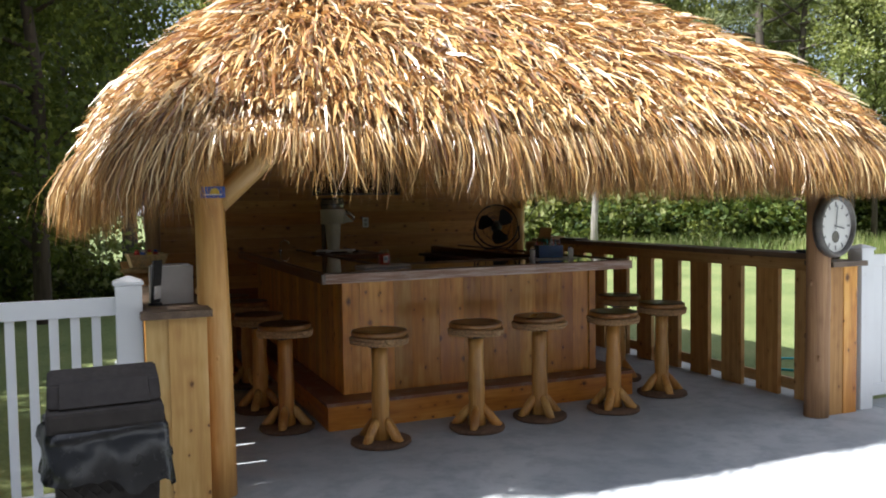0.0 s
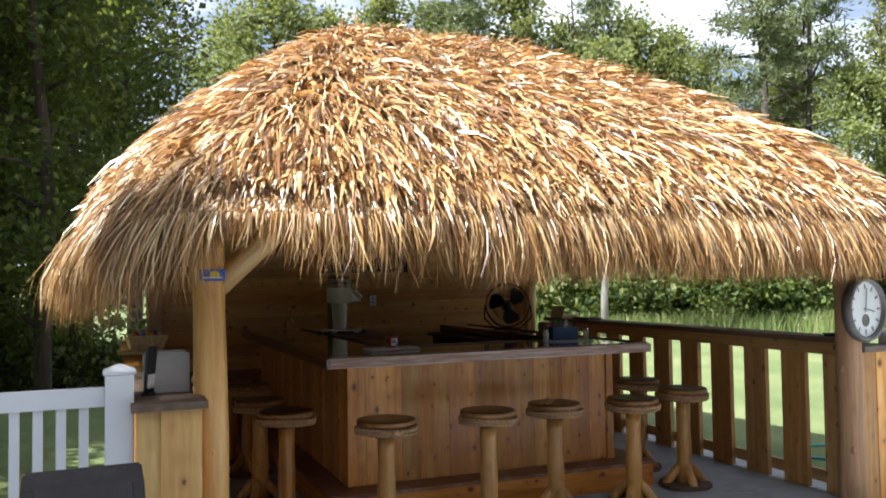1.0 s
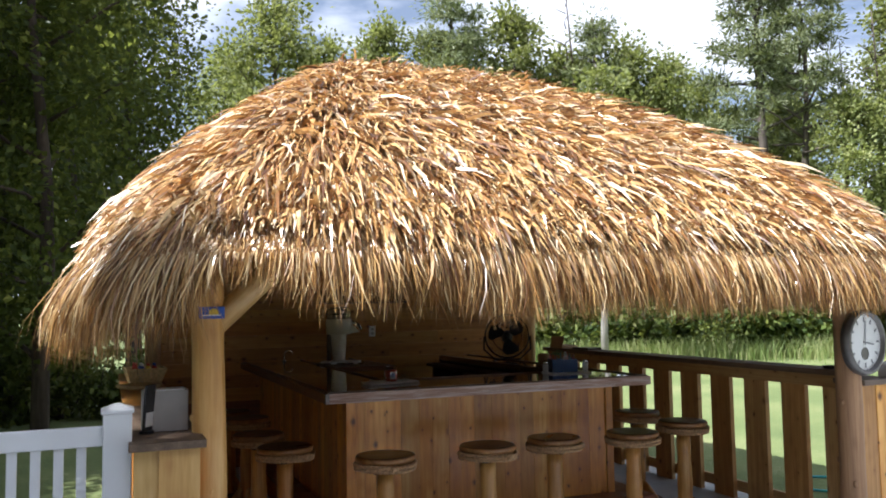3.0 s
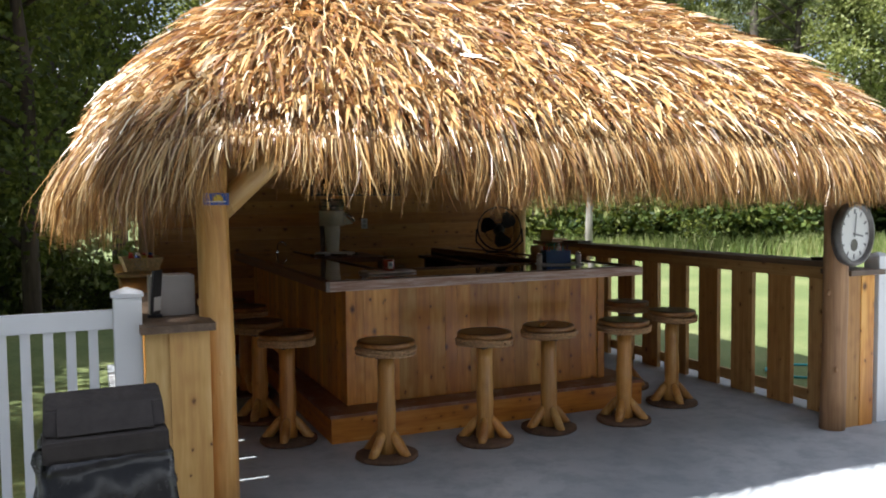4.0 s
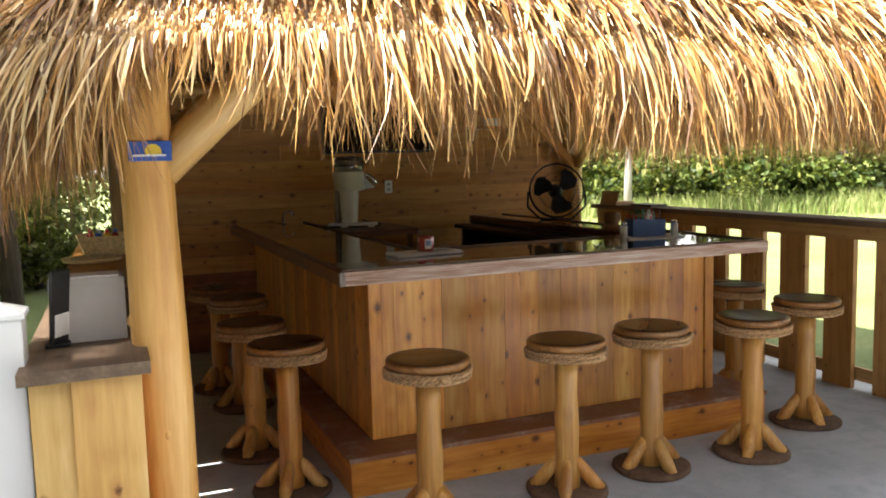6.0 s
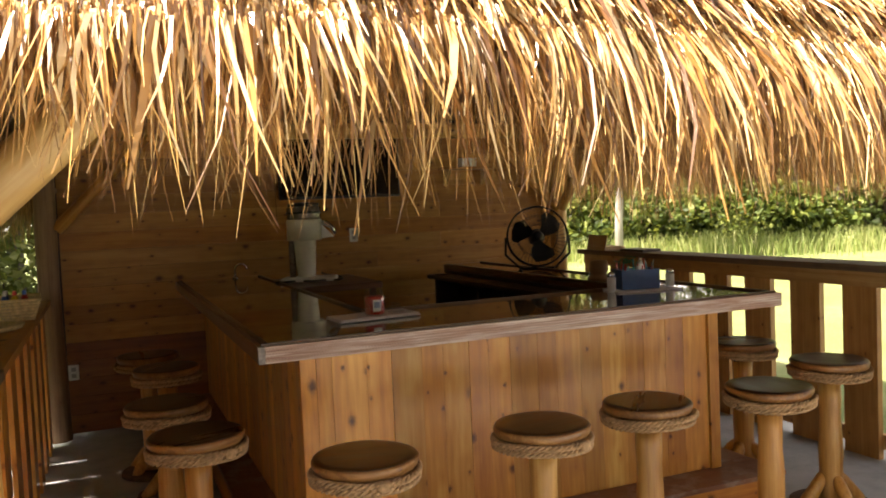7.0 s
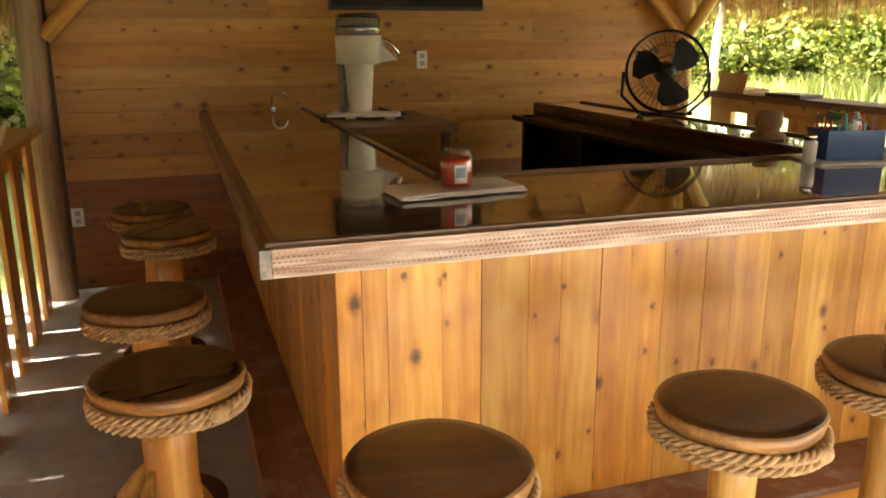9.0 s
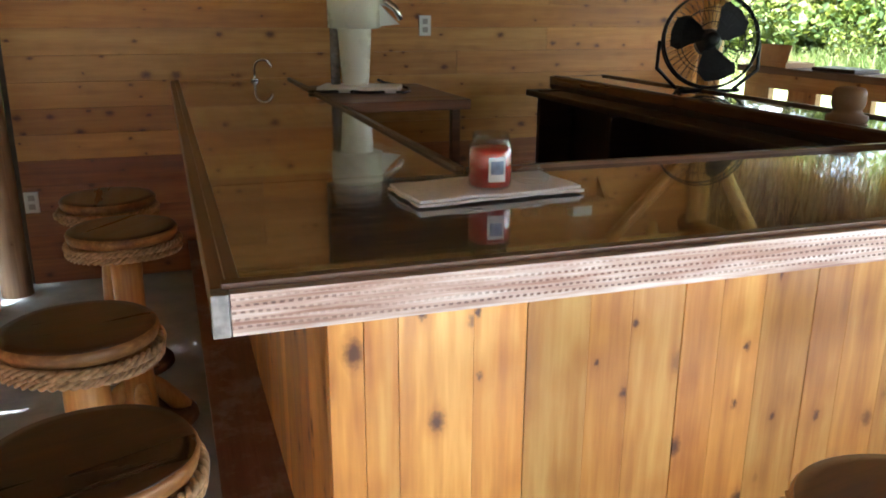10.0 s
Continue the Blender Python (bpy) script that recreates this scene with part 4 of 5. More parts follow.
# ---- clock ----
clock = thing("outdoor_clock", "round white-faced clock with a dark rim on a log post", "clock", Matrix.Translation((4.17, -0.295, 1.368)) @ pose(0, 0, 0, 90, 0, 9))
part("case", lathe(bmesh.new(), [(0.19, -0.01), (0.215, 0.0), (0.222, 0.03), (0.212, 0.06), (0.188, 0.062), (0.182, 0.035)], 40), CLOCKRIM, clock, "dark bronze rim", True)
part("face", lathe(bmesh.new(), [(0.186, 0.030), (0.186, 0.036)], 40), CLOCKFACE, clock, "off-white face")
for k in range(12):
    a = k * math.pi / 6
    ob = part("hour_mark", box(bmesh.new(), -0.007, 0.007, 0.135, 0.168, 0.0365, 0.0385), DIALMARK, clock)
    ob.matrix_local = Matrix.Rotation(a, 4, "Z")
for a, L, w in ((-1.75, 0.10, 0.010), (-0.12, 0.145, 0.007)):
    ob = part("pointer", box(bmesh.new(), -w / 2, w / 2, -0.02, L, 0.040, 0.043), DIALMARK, clock)
    ob.matrix_local = Matrix.Rotation(a, 4, "Z")
part("small_dial", lathe(bmesh.new(), [(0.042, 0.0365), (0.042, 0.0385), (0.036, 0.0385), (0.036, 0.037)], 20, centre=(0, -0.075)), CLOCKRIM, clock, smooth=False)

# ---- things on the wall ----
tv = thing("television", "flat black wall-mounted television, switched off", "television", Matrix.Translation((2.19, WALL_Y - 0.002, 1.985)))
part("case", box(bmesh.new(), -0.52, 0.52, -0.075, -0.03, -0.285, 0.285, 0.008), BLACKPLASTIC, tv, "thin black bezel")
part("screen", box(bmesh.new(), -0.505, 0.505, -0.079, -0.074, -0.262, 0.272, 0.001), SCREEN, tv, "dark glossy screen")
part("wall_mount", box(bmesh.new(), -0.15, 0.15, -0.03, 0.0, -0.12, 0.12, 0.003), BLACKMETAL, tv)
shelf = thing("wall_shelf", "small cedar wall shelf on two brackets", "shelf", Matrix.Translation((3.345, WALL_Y - 0.002, 1.925)))
part("board", box(bmesh.new(), -0.24, 0.24, -0.17, 0.0, -0.012, 0.012, 0.003), CEDAR_WALL, shelf)
for sx in (-0.18, 0.18):
    bm = bmesh.new()
    tri = [(-0.0, -0.012), (-0.13, -0.012), (-0.0, -0.15)]
    a = [bm.verts.new((sx - 0.012, y, z)) for y, z in tri]
    b = [bm.verts.new((sx + 0.012, y, z)) for y, z in tri]
    bm.faces.new(a), bm.faces.new(b[::-1])
    for k in range(3):
        bm.faces.new((a[k], b[k], b[(k + 1) % 3], a[(k + 1) % 3]))
    bmesh.ops.recalc_face_normals(bm, faces=bm.faces)
    part("bracket", bm, WEATHERED, shelf)
thing("box", "small white box on the wall shelf", "box", Matrix.Translation((3.345, WALL_Y - 0.09, 1.9375)), bm=box(bmesh.new(), -0.07, 0.07, -0.045, 0.045, 0, 0.075, 0.003), material=WHITEPLASTIC)


def outlet(x, z, label):
    o = thing("wall_outlet", label, "outlet", Matrix.Translation((x, WALL_Y - 0.0015, z)), group="outlets")
    part("plate", box(bmesh.new(), -0.036, 0.036, -0.007, 0.0, -0.058, 0.058, 0.003), WHITEPLASTIC, o)
    for dz in (-0.024, 0.024):
        part("socket", box(bmesh.new(), -0.016, 0.016, -0.0095, -0.006, dz - 0.015, dz + 0.015, 0.002), GREYBOX, o)


outlet(2.297, 1.386, "white double outlet on the board wall above the bar")
outlet(0.07, 0.467, "white outlet low on the board wall")

# ---- things on the bar ----
tower = thing("drink_tower", "cream tabletop drink tower with clear top and side tap", "drink dispenser", pose(1.69, 3.76, ZT + 0.001, 0, 0, -22))
part("base", box(bmesh.new(), -0.17, 0.22, -0.13, 0.10, 0, 0.028, 0.010), WHITEPLASTIC, tower, "pale drip base")
bm = bmesh.new()
lathe(bm, [(0.060, 0.028), (0.066, 0.05), (0.082, 0.30), (0.088, 0.33)], 28)
part("column", bm, CREAM, tower, "cream tapered column", True)
bm = bmesh.new()
lathe(bm, [(0.112, 0.295), (0.126, 0.300), (0.128, 0.44), (0.122, 0.448)], 32)
part("reservoir", bm, CREAM, tower, "cream reservoir", True)
part("clear_band", lathe(bmesh.new(), [(0.120, 0.449), (0.124, 0.455), (0.124, 0.535), (0.118, 0.54)], 32), SMOKY, tower, "clear plastic band", True)
part("band_ring", lathe(bmesh.new(), [(0.126, 0.488), (0.128, 0.492), (0.128, 0.500), (0.126, 0.504)], 32, cap=False), BLACKPLASTIC, tower)
part("lid", lathe(bmesh.new(), [(0.10, 0.541), (0.118, 0.546), (0.112, 0.565), (0.03, 0.572)], 28), BLACKPLASTIC, tower, "black lid", True)
part("side_tube", lathe(bmesh.new(), [(0.024, 0.03), (0.024, 0.294)], 14, centre=(-0.098, 0.0)), SMOKY, tower, "clear side tube", True)
bm = bmesh.new()
tube(bm, [(0.120, 0, 0.42), (0.16, 0, 0.415), (0.20, 0, 0.385), (0.225, 0, 0.335)], [0.020, 0.020, 0.017, 0.013], 12)
part("spout", bm, CHROME, tower, "chrome curved spout", True)
bm = bmesh.new()
a = [bm.verts.new(p) for p in ((0.125, -0.02, 0.405), (0.125, -0.02, 0.305), (0.215, -0.02, 0.315))]
b = [bm.verts.new((v.co.x, 0.02, v.co.z)) for v in a]
bm.faces.new(a), bm.faces.new(b[::-1])
for k in range(3):
    bm.faces.new((a[k], b[k], b[(k + 1) % 3], a[(k + 1) % 3]))
bmesh.ops.recalc_face_normals(bm, faces=bm.faces)
part("spout_guard", bm, WHITEPLASTIC, tower, "white wedge under the spout")
bm = bmesh.new()
tube(bm, [(-0.20 + 0.45 * k / 16, -0.14 - 0.025 * math.sin(k * 0.8), 0.008) for k in range(17)] + [(0.27, -0.05, 0.008), (0.25, 0.08, 0.008), (0.12, 0.13, 0.03), (0.09, 0.12, 0.045)], 0.007, 8)
part("power_cord", bm, BLACKPLASTIC, tower, "black cord looped round the base", True)

faucet = thing("bar_faucet", "chrome gooseneck faucet at the board wall", "faucet", Matrix.Translation((1.28, 4.47, ZT + 0.001)))
bm = lathe(bmesh.new(), [(0.022, 0), (0.022, 0.012), (0.011, 0.02)], 14)
part("base", bm, CHROME, faucet, "", True)
bm = bmesh.new()
tube(bm, [(0, 0, 0.015), (0, 0, 0.07)] + [(0.045 - 0.045 * math.cos(k * math.pi / 8), -0.02 * math.sin(k * math.pi / 16), 0.07 + 0.045 * math.sin(k * math.pi / 8)) for k in range(1, 9)], 0.007, 10)
part("neck", bm, CHROME, faucet, "", True)

towel = thing("folded_towel", "folded white towel lying on the bar top", "towel", pose(1.445, 1.425, ZT + 0.001, 0, 0, 6))
for k in range(2):
    bm = box(bmesh.new(), -0.196 + 0.005 * k, 0.196 - 0.004 * k, -0.092 + 0.003 * k, 0.092, 0.0075 * k, 0.0075 * k + 0.0068, 0.0022)
    bmesh.ops.subdivide_edges(bm, edges=[e for e in bm.edges if e.calc_length() > 0.1], cuts=9, use_grid_fill=True)
    for v in bm.verts:
        u, w = v.co.x, v.co.y
        v.co.x += 0.010 * noise.noise((w * 14, k, 1.5)) + 0.10 * w * w
        v.co.y += 0.008 * noise.noise((u * 11, k, 7.5))
        v.co.z += 0.0030 * noise.noise((u * 16, w * 14, 0.3 * k)) + 0.0030
    part("fold", bm, CLOTH, towel, "", True)
candle = thing("jar_candle", "red wax candle in a glass jar with picture label", "candle", Matrix.Translation((1.447, 1.405, ZT + 0.0185)))
part("wax", lathe(bmesh.new(), [(0.040, 0.004), (0.0445, 0.012), (0.0445, 0.078), (0.04, 0.084)], 28), WAX, candle, "red wax", True)
part("jar", lathe(bmesh.new(), [(0.042, 0.0), (0.047, 0.006), (0.047, 0.088), (0.040, 0.098), (0.040, 0.115), (0.0375, 0.115), (0.0375, 0.098), (0.0452, 0.086), (0.0452, 0.008), (0.03, 0.004)], 32), GLASS, candle, "clear glass jar", True)
bm = bmesh.new()
n = 8
va = []
for k in range(n + 1):
    a = radians(-116 + 46 * k / n)
    va.append([bm.verts.new((0.0478 * math.cos(a), 0.0478 * math.sin(a), zz)) for zz in (0.018, 0.070)])
for k in range(n):
    bm.faces.new((va[k][0], va[k + 1][0], va[k + 1][1], va[k][1]))
part("label", bm, PAPER, candle, "white printed label")
bm = bmesh.new()
va = []
for k in range(n + 1):
    a = radians(-110 + 34 * k / n)
    va.append([bm.verts.new((0.0482 * math.cos(a), 0.0482 * math.sin(a), zz)) for zz in (0.034, 0.062)])
for k in range(n):
    bm.faces.new((va[k][0], va[k + 1][0], va[k + 1][1], va[k][1]))
part("label_picture", bm, LABELPRINT, candle, "printed picture on the label")
thing("glass_stopper", "clear glass stopper lying beside the candle jar", "glassware", Matrix.Translation((1.555, 1.43, ZT + 0.0185)), bm=lathe(bmesh.new(), [(0.036, 0), (0.041, 0.004), (0.041, 0.016), (0.028, 0.024), (0.018, 0.030), (0.022, 0.040), (0.01, 0.044)], 26), material=GLASS, smooth=True)

CADX, CADY = 2.97, 1.535
thing("paper_napkin", "white paper napkins under the blue caddy", "napkin", pose(CADX + 0.02, CADY - 0.02, ZT + 0.001, 0, 0, -12), bm=box(bmesh.new(), -0.18, 0.18, -0.11, 0.11, 0, 0.008, 0.002), material=PAPER)
caddy = thing("bar_caddy", "blue plastic caddy filled with straws and picks", "caddy", pose(CADX, CADY, ZT + 0.0095, 0, 0, -14))
bm = bmesh.new()
for a in ((-0.105, 0.105, -0.075, -0.071, 0, 0.105), (-0.105, 0.105, 0.071, 0.075, 0, 0.105), (-0.105, -0.101, -0.0708, 0.0708, 0, 0.105), (0.101, 0.105, -0.0708, 0.0708, 0, 0.105), (-0.1008, 0.1008, -0.0708, 0.0708, 0, 0.006)):
    box(bm, *a)
part("bin", bm, BLUE, caddy, "blue plastic bin")
g = random.Random(3)
for k in range(26):
    x, y = g.uniform(-0.09, 0.09), g.uniform(-0.06, 0.06)
    bm = bmesh.new()
    tube(bm, [(x, y, 0.008), (x + g.uniform(-0.02, 0.02), y + g.uniform(-0.02, 0.02), g.uniform(0.12, 0.165))], 0.0032, 6)
    part("straw", bm, (REDCAP, TEAL, INK, REDCAP, TEAL)[k % 5], caddy)
for k in range(16):
    bm = bmesh.new()
    x, y = g.uniform(-0.09, 0.05), g.uniform(-0.05, 0.06)
    for q in range(7):
        a, zz = q * 0.9 + k, 0.135 + 0.006 * g.random() * q
        c = Vector((x, y, zz))
        d = Vector((math.cos(a), math.sin(a), 0.5 * g.random())) * 0.03
        s = Vector((-math.sin(a), math.cos(a), 0)) * 0.008
        bm.faces.new([bm.verts.new(c), bm.verts.new(c + d * 0.5 + s), bm.verts.new(c + d), bm.verts.new(c + d * 0.5 - s)])
    part("paper_pick", bm, GREENP, caddy, "green paper frill")
part("bottle", lathe(bmesh.new(), [(0.02, 0.008), (0.022, 0.12), (0.012, 0.14), (0.008, 0.165)], 14, centre=(0.02, -0.02)), WHITEPLASTIC, caddy, "white squeeze bottle", True)
cup = thing("shaker", "small glass shaker beside the caddy", "shaker", Matrix.Translation((CADX - 0.17, CADY - 0.02, ZT + 0.001)))
part("jar", lathe(bmesh.new(), [(0.022, 0), (0.024, 0.075), (0.02, 0.08)], 16), WHITEPLASTIC, cup, "", True)
part("cap", lathe(bmesh.new(), [(0.022, 0.0805), (0.022, 0.10), (0.012, 0.108)], 16), CHROME, cup, "", True)
copy_thing(cup, Matrix.Translation((CADX + 0.18, CADY - 0.06, ZT + 0.001)))
thing("clay_pot", "tan clay pot standing on the bar top", "pot", Matrix.Translation((3.14, 2.14, ZT + 0.001)) @ Matrix.Scale(0.82, 4), bm=lathe(bmesh.new(), [(0.080, 0), (0.088, 0.006), (0.088, 0.026), (0.066, 0.036), (0.058, 0.052), (0.066, 0.062), (0.072, 0.085), (0.070, 0.125), (0.060, 0.146), (0.030, 0.152)], 26), material=POTTAN, smooth=True)

# ---- fan ----
FC = Matrix.Translation((3.34, 3.25, ZT + 0.243)) @ pose(0, 0, 0, 82, 0, -26)
fan = thing("floor_fan", "black round metal fan with wire cage on the bar top", "fan", FC)
for r, z in ((0.225, 0.0), (0.222, 0.05), (0.15, 0.085), (0.15, -0.035), (0.08, 0.095)):
    bm = tube(bmesh.new(), [(r * math.cos(2 * math.pi * k / 40), r * math.sin(2 * math.pi * k / 40), z) for k in range(41)], 0.006 if r > 0.2 else 0.0022, 6, False)
    part("cage_ring", bm, BLACKMETAL, fan, "", True)
wire = mesh_of(tube(bmesh.new(), [(r * math.cos(q), r * math.sin(q), z) for r, z, q in ((0.04, 0.10, 0), (0.12, 0.092, 0.1), (0.19, 0.07, 0.16), (0.224, 0.025, 0.2), (0.2, -0.03, 0.2), (0.08, -0.05, 0.1))], 0.0014, 4, False), "cage_wire", True)
for k in range(44):
    part("cage_wire", wire, BLACKMETAL, fan).matrix_local = Matrix.Rotation(2 * math.pi * k / 44, 4, "Z")
for k in range(3):
    bm = bmesh.new()
    vs = []
    for r, a0, a1 in ((0.035, -0.5, 0.5), (0.10, -0.42, 0.75), (0.16, -0.30, 0.85), (0.195, -0.05, 0.7)):
        vs.append([bm.verts.new((r * math.cos(a), r * math.sin(a), 0.035 + 0.03 * (q - 0.5))) for q, a in ((0, a0), (0.5, (a0 + a1) / 2), (1, a1))])
    for p, q in zip(vs, vs[1:]):
        for i in range(2):
            bm.faces.new((p[i], p[i + 1], q[i + 1], q[i]))
    bmesh.ops.solidify(bm, geom=list(bm.faces), thickness=0.003)
    ob = part("blade", bm, BLACKPLASTIC, fan, "", True)
    ob.matrix_local = Matrix.Rotation(k * 2.094 + 0.5, 4, "Z")
part("hub", lathe(bmesh.new(), [(0.045, -0.10), (0.06, -0.09), (0.06, 0.0), (0.038, 0.05), (0.03, 0.105), (0.01, 0.11)], 22), BLACKPLASTIC, fan, "", True)
bm = bmesh.new()
tube(bm, [(-0.235, 0.0, 0.0), (-0.24, -0.13, -0.02), (-0.13, -0.232, -0.06), (0.13, -0.232, -0.06), (0.24, -0.13, -0.02), (0.235, 0.0, 0.0)], 0.010, 8)
tube(bm, [(-0.13, -0.236, 0.09), (-0.13, -0.232, -0.06)], 0.010, 8)
tube(bm, [(0.13, -0.236, 0.09), (0.13, -0.232, -0.06)], 0.010, 8)
part("stand", bm, BLACKMETAL, fan, "tubular cradle stand", True)

carton = thing("carton", "open cardboard carton lying on the top rail", "box", pose(4.47, 4.02, 1.149, 0, 0, 84))
part("tray", box(bmesh.new(), -0.17, 0.17, -0.10, 0.10, 0, 0.03, 0.002), CARD, carton)
part("flap", box(bmesh.new(), -0.17, 0.17, -0.003, 0.003, 0, 0.105, 0.001), CARD, carton).matrix_local = pose(0, 0.09, 0.03, 12, 0, 0)
thing("black_cup", "black cup on the top rail behind the fan", "cup", Matrix.Translation((4.47, 4.22, 1.149)), bm=lathe(bmesh.new(), [(0.032, 0), (0.042, 0.115), (0.038, 0.115), (0.03, 0.006)], 18), material=BLACKPLASTIC, smooth=True)
thing("tray", "dark flat tray on the top rail", "tray", Matrix.Translation((4.47, 3.52, 1.149)), bm=box(bmesh.new(), -0.09, 0.09, -0.16, 0.16, 0, 0.022, 0.004), material=DARKWOOD)

# ---- things on the left cap ----
holder = thing("napkin_holder", "grey napkin box with a dark menu frame on the knee wall", "napkin holder", Matrix.Translation((-0.20, 0.14, KZ + 0.001)))
bm = bmesh.new()
for a in ((-0.11, 0.11, -0.055, -0.049, 0, 0.20), (-0.11, 0.11, 0.075, 0.081, 0, 0.20), (-0.11, -0.104, -0.0488, 0.0748, 0, 0.20), (0.104, 0.11, -0.0488, 0.0748, 0, 0.20), (-0.1038, 0.1038, -0.0488, 0.0748, 0, 0.008)):
    box(bm, *a)
part("box", bm, GREYBOX, holder)
part("napkins", box(bmesh.new(), -0.095, 0.095, -0.042, 0.068, 0.009, 0.207, 0.003), PAPER, holder, "white paper napkins")
part("foot", box(bmesh.new(), -0.125, -0.055, -0.11, -0.056, 0, 0.012, 0.003), BLACKMETAL, holder)
fr = part("menu_frame", box(bmesh.new(), -0.045, 0.045, -0.006, 0.006, 0.0, 0.225, 0.004), BLACKPLASTIC, holder, "dark upright menu frame")
fr.matrix_local = pose(-0.085, -0.08, 0.012, 4, 0, 58)
ob = part("menu_card", box(bmesh.new(), -0.034, 0.034, -0.0085, -0.0062, 0.02, 0.09, 0.001), PAPER, fr)
basket = thing("condiment_basket", "woven tan basket full of small coloured bottles", "basket", pose(-0.18, 3.15, KZ + 0.003, 0, 0, 4))
bm = bmesh.new()
for k in range(7):
    z0, ww, dd = 0.018 * k, 0.125 + 0.006 * k, 0.155 + 0.006 * k
    for a in ((-ww, ww, -dd, -dd + 0.012), (-ww, ww, dd - 0.012, dd), (-ww, -ww + 0.012, -dd + 0.0121, dd - 0.0121), (ww - 0.012, ww, -dd + 0.0121, dd - 0.0121)):
        box(bm, a[0], a[1], a[2], a[3], z0, z0 + 0.0165, 0.004)
box(bm, -0.11, 0.11, -0.14, 0.14, 0.001, 0.010)
part("weave", bm, WICKER, basket, "stacked woven bands")
for k in range(10):
    x, y = -0.075 + 0.05 * (k % 4), -0.09 + 0.08 * (k // 4)
    b = part("bottle", lathe(bmesh.new(), [(0.018, 0.012), (0.019, 0.12), (0.010, 0.14)], 12, centre=(x, y)), (WAX, BLUECAP, YELLOW, REDCAP)[k % 4], basket, "", True)
    part("bottle_cap", lathe(bmesh.new(), [(0.011, 0.1405), (0.011, 0.16)], 10, centre=(x, y)), (REDCAP, PAPER, REDCAP, BLUECAP)[k % 4], b)
thing("wooden_tray", "round pale wooden tray on the knee wall", "tray", Matrix.Translation((-0.24, 2.62, KZ + 0.001)), bm=lathe(bmesh.new(), [(0.13, 0), (0.16, 0.006), (0.175, 0.03), (0.165, 0.03), (0.15, 0.012), (0.02, 0.010)], 30), material=WICKER, smooth=True)

# ---- bin ----
bn = thing("trash_bin", "brown resin bin with swing lid and black bag", "trash bin", pose(-0.553, -1.03, 0, 0, 0, 2) @ Matrix.Diagonal((1.04, 1.12, 1.125, 1)))
bm = box(bmesh.new(), -0.18, 0.18, -0.20, 0.20, 0.0, 0.62, 0.012)
for v in bm.verts:
    k = 0.86 + 0.14 * v.co.z / 0.62
    v.co.x *= k
    v.co.y *= k
part("body", bm, BINPLASTIC, bn)
bm = bmesh.new()
for i in range(9):
    for s in (-1, 1):
        a, b = (-0.16 + 0.04 * i), (-0.16 + 0.04 * i + s * 0.16)
        b = max(-0.165, min(0.165, b))
        h = abs(b - a)
        if h > 0.01:
            tube(bm, [(a, -0.196, 0.44), (b, -0.198, 0.44 + h)], 0.004, 4)
part("lattice", bm, BINPLASTIC, bn, "raised diamond lattice")
bm = bmesh.new()
g = random.Random(2)
loops = []
for z, e in ((0.665, 0.010), (0.655, 0.020), (0.625, 0.020), (0.59, 0.014), (0.55, 0.016), (0.515, 0.024), (0.49, 0.030)):
    loop = []
    for k in range(48):
        a = 2 * math.pi * k / 48
        c, s = math.cos(a), math.sin(a)
        q = max(abs(c) / 0.186, abs(s) / 0.206)
        r = 1 / q + e + 0.030 * noise.noise((c * 5, s * 5, z * 9)) + 0.006 * g.random()
        loop.append(bm.verts.new((r * c, r * s, z + 0.10 * noise.noise((c * 2.5, s * 2.5, 3)) * max(0, (0.62 - z) / 0.13))))
    loops.append(loop)
for a, b in zip(loops, loops[1:]):
    for k in range(48):
        bm.faces.new((a[k], a[(k + 1) % 48], b[(k + 1) % 48], b[k]))
part("bag", bm, BAG, bn, "black bag folded over the rim", True)
lid = part("lid", box(bmesh.new(), -0.195, 0.195, -0.215, 0.215, 0.66, 0.73, 0.014), BINPLASTIC, bn, "brown lid")
bm = bmesh.new()
prof = [(-0.17, 0.731), (-0.10, 0.80), (0.03, 0.83), (0.16, 0.80), (0.19, 0.731)]
a = [bm.verts.new((-0.19, y, z)) for y, z in prof]
b = [bm.verts.new((0.19, y, z)) for y, z in prof]
bm.faces.new(a), bm.faces.new(b[::-1])
for k in range(5):
    bm.faces.new((a[k], b[k], b[(k + 1) % 5], a[(k + 1) % 5]))
bmesh.ops.recalc_face_normals(bm, faces=bm.faces)
bmesh.ops.bevel(bm, geom=list(bm.edges), offset=0.008, segments=2, affect="EDGES")
part("hood", bm, BINPLASTIC, lid)
part("flap", box(bmesh.new(), -0.15, 0.15, -0.004, 0.004, -0.055, 0.05, 0.003), BINPLASTIC, lid, "swing flap").matrix_local = pose(0, -0.143, 0.772, -47, 0, 0)

# ---- hose ----
bm = bmesh.new()
tube(bm, [(5.6 + 0.55 * math.cos(k * 0.35) + 0.05 * k, 1.5 + 0.4 * math.sin(k * 0.35), -0.085 + 0.003 * (k % 3)) for k in range(40)], 0.012, 8)
thing("garden_hose", "green garden hose coiled on the lawn", "hose", bm=bm, material=TEAL, smooth=True)


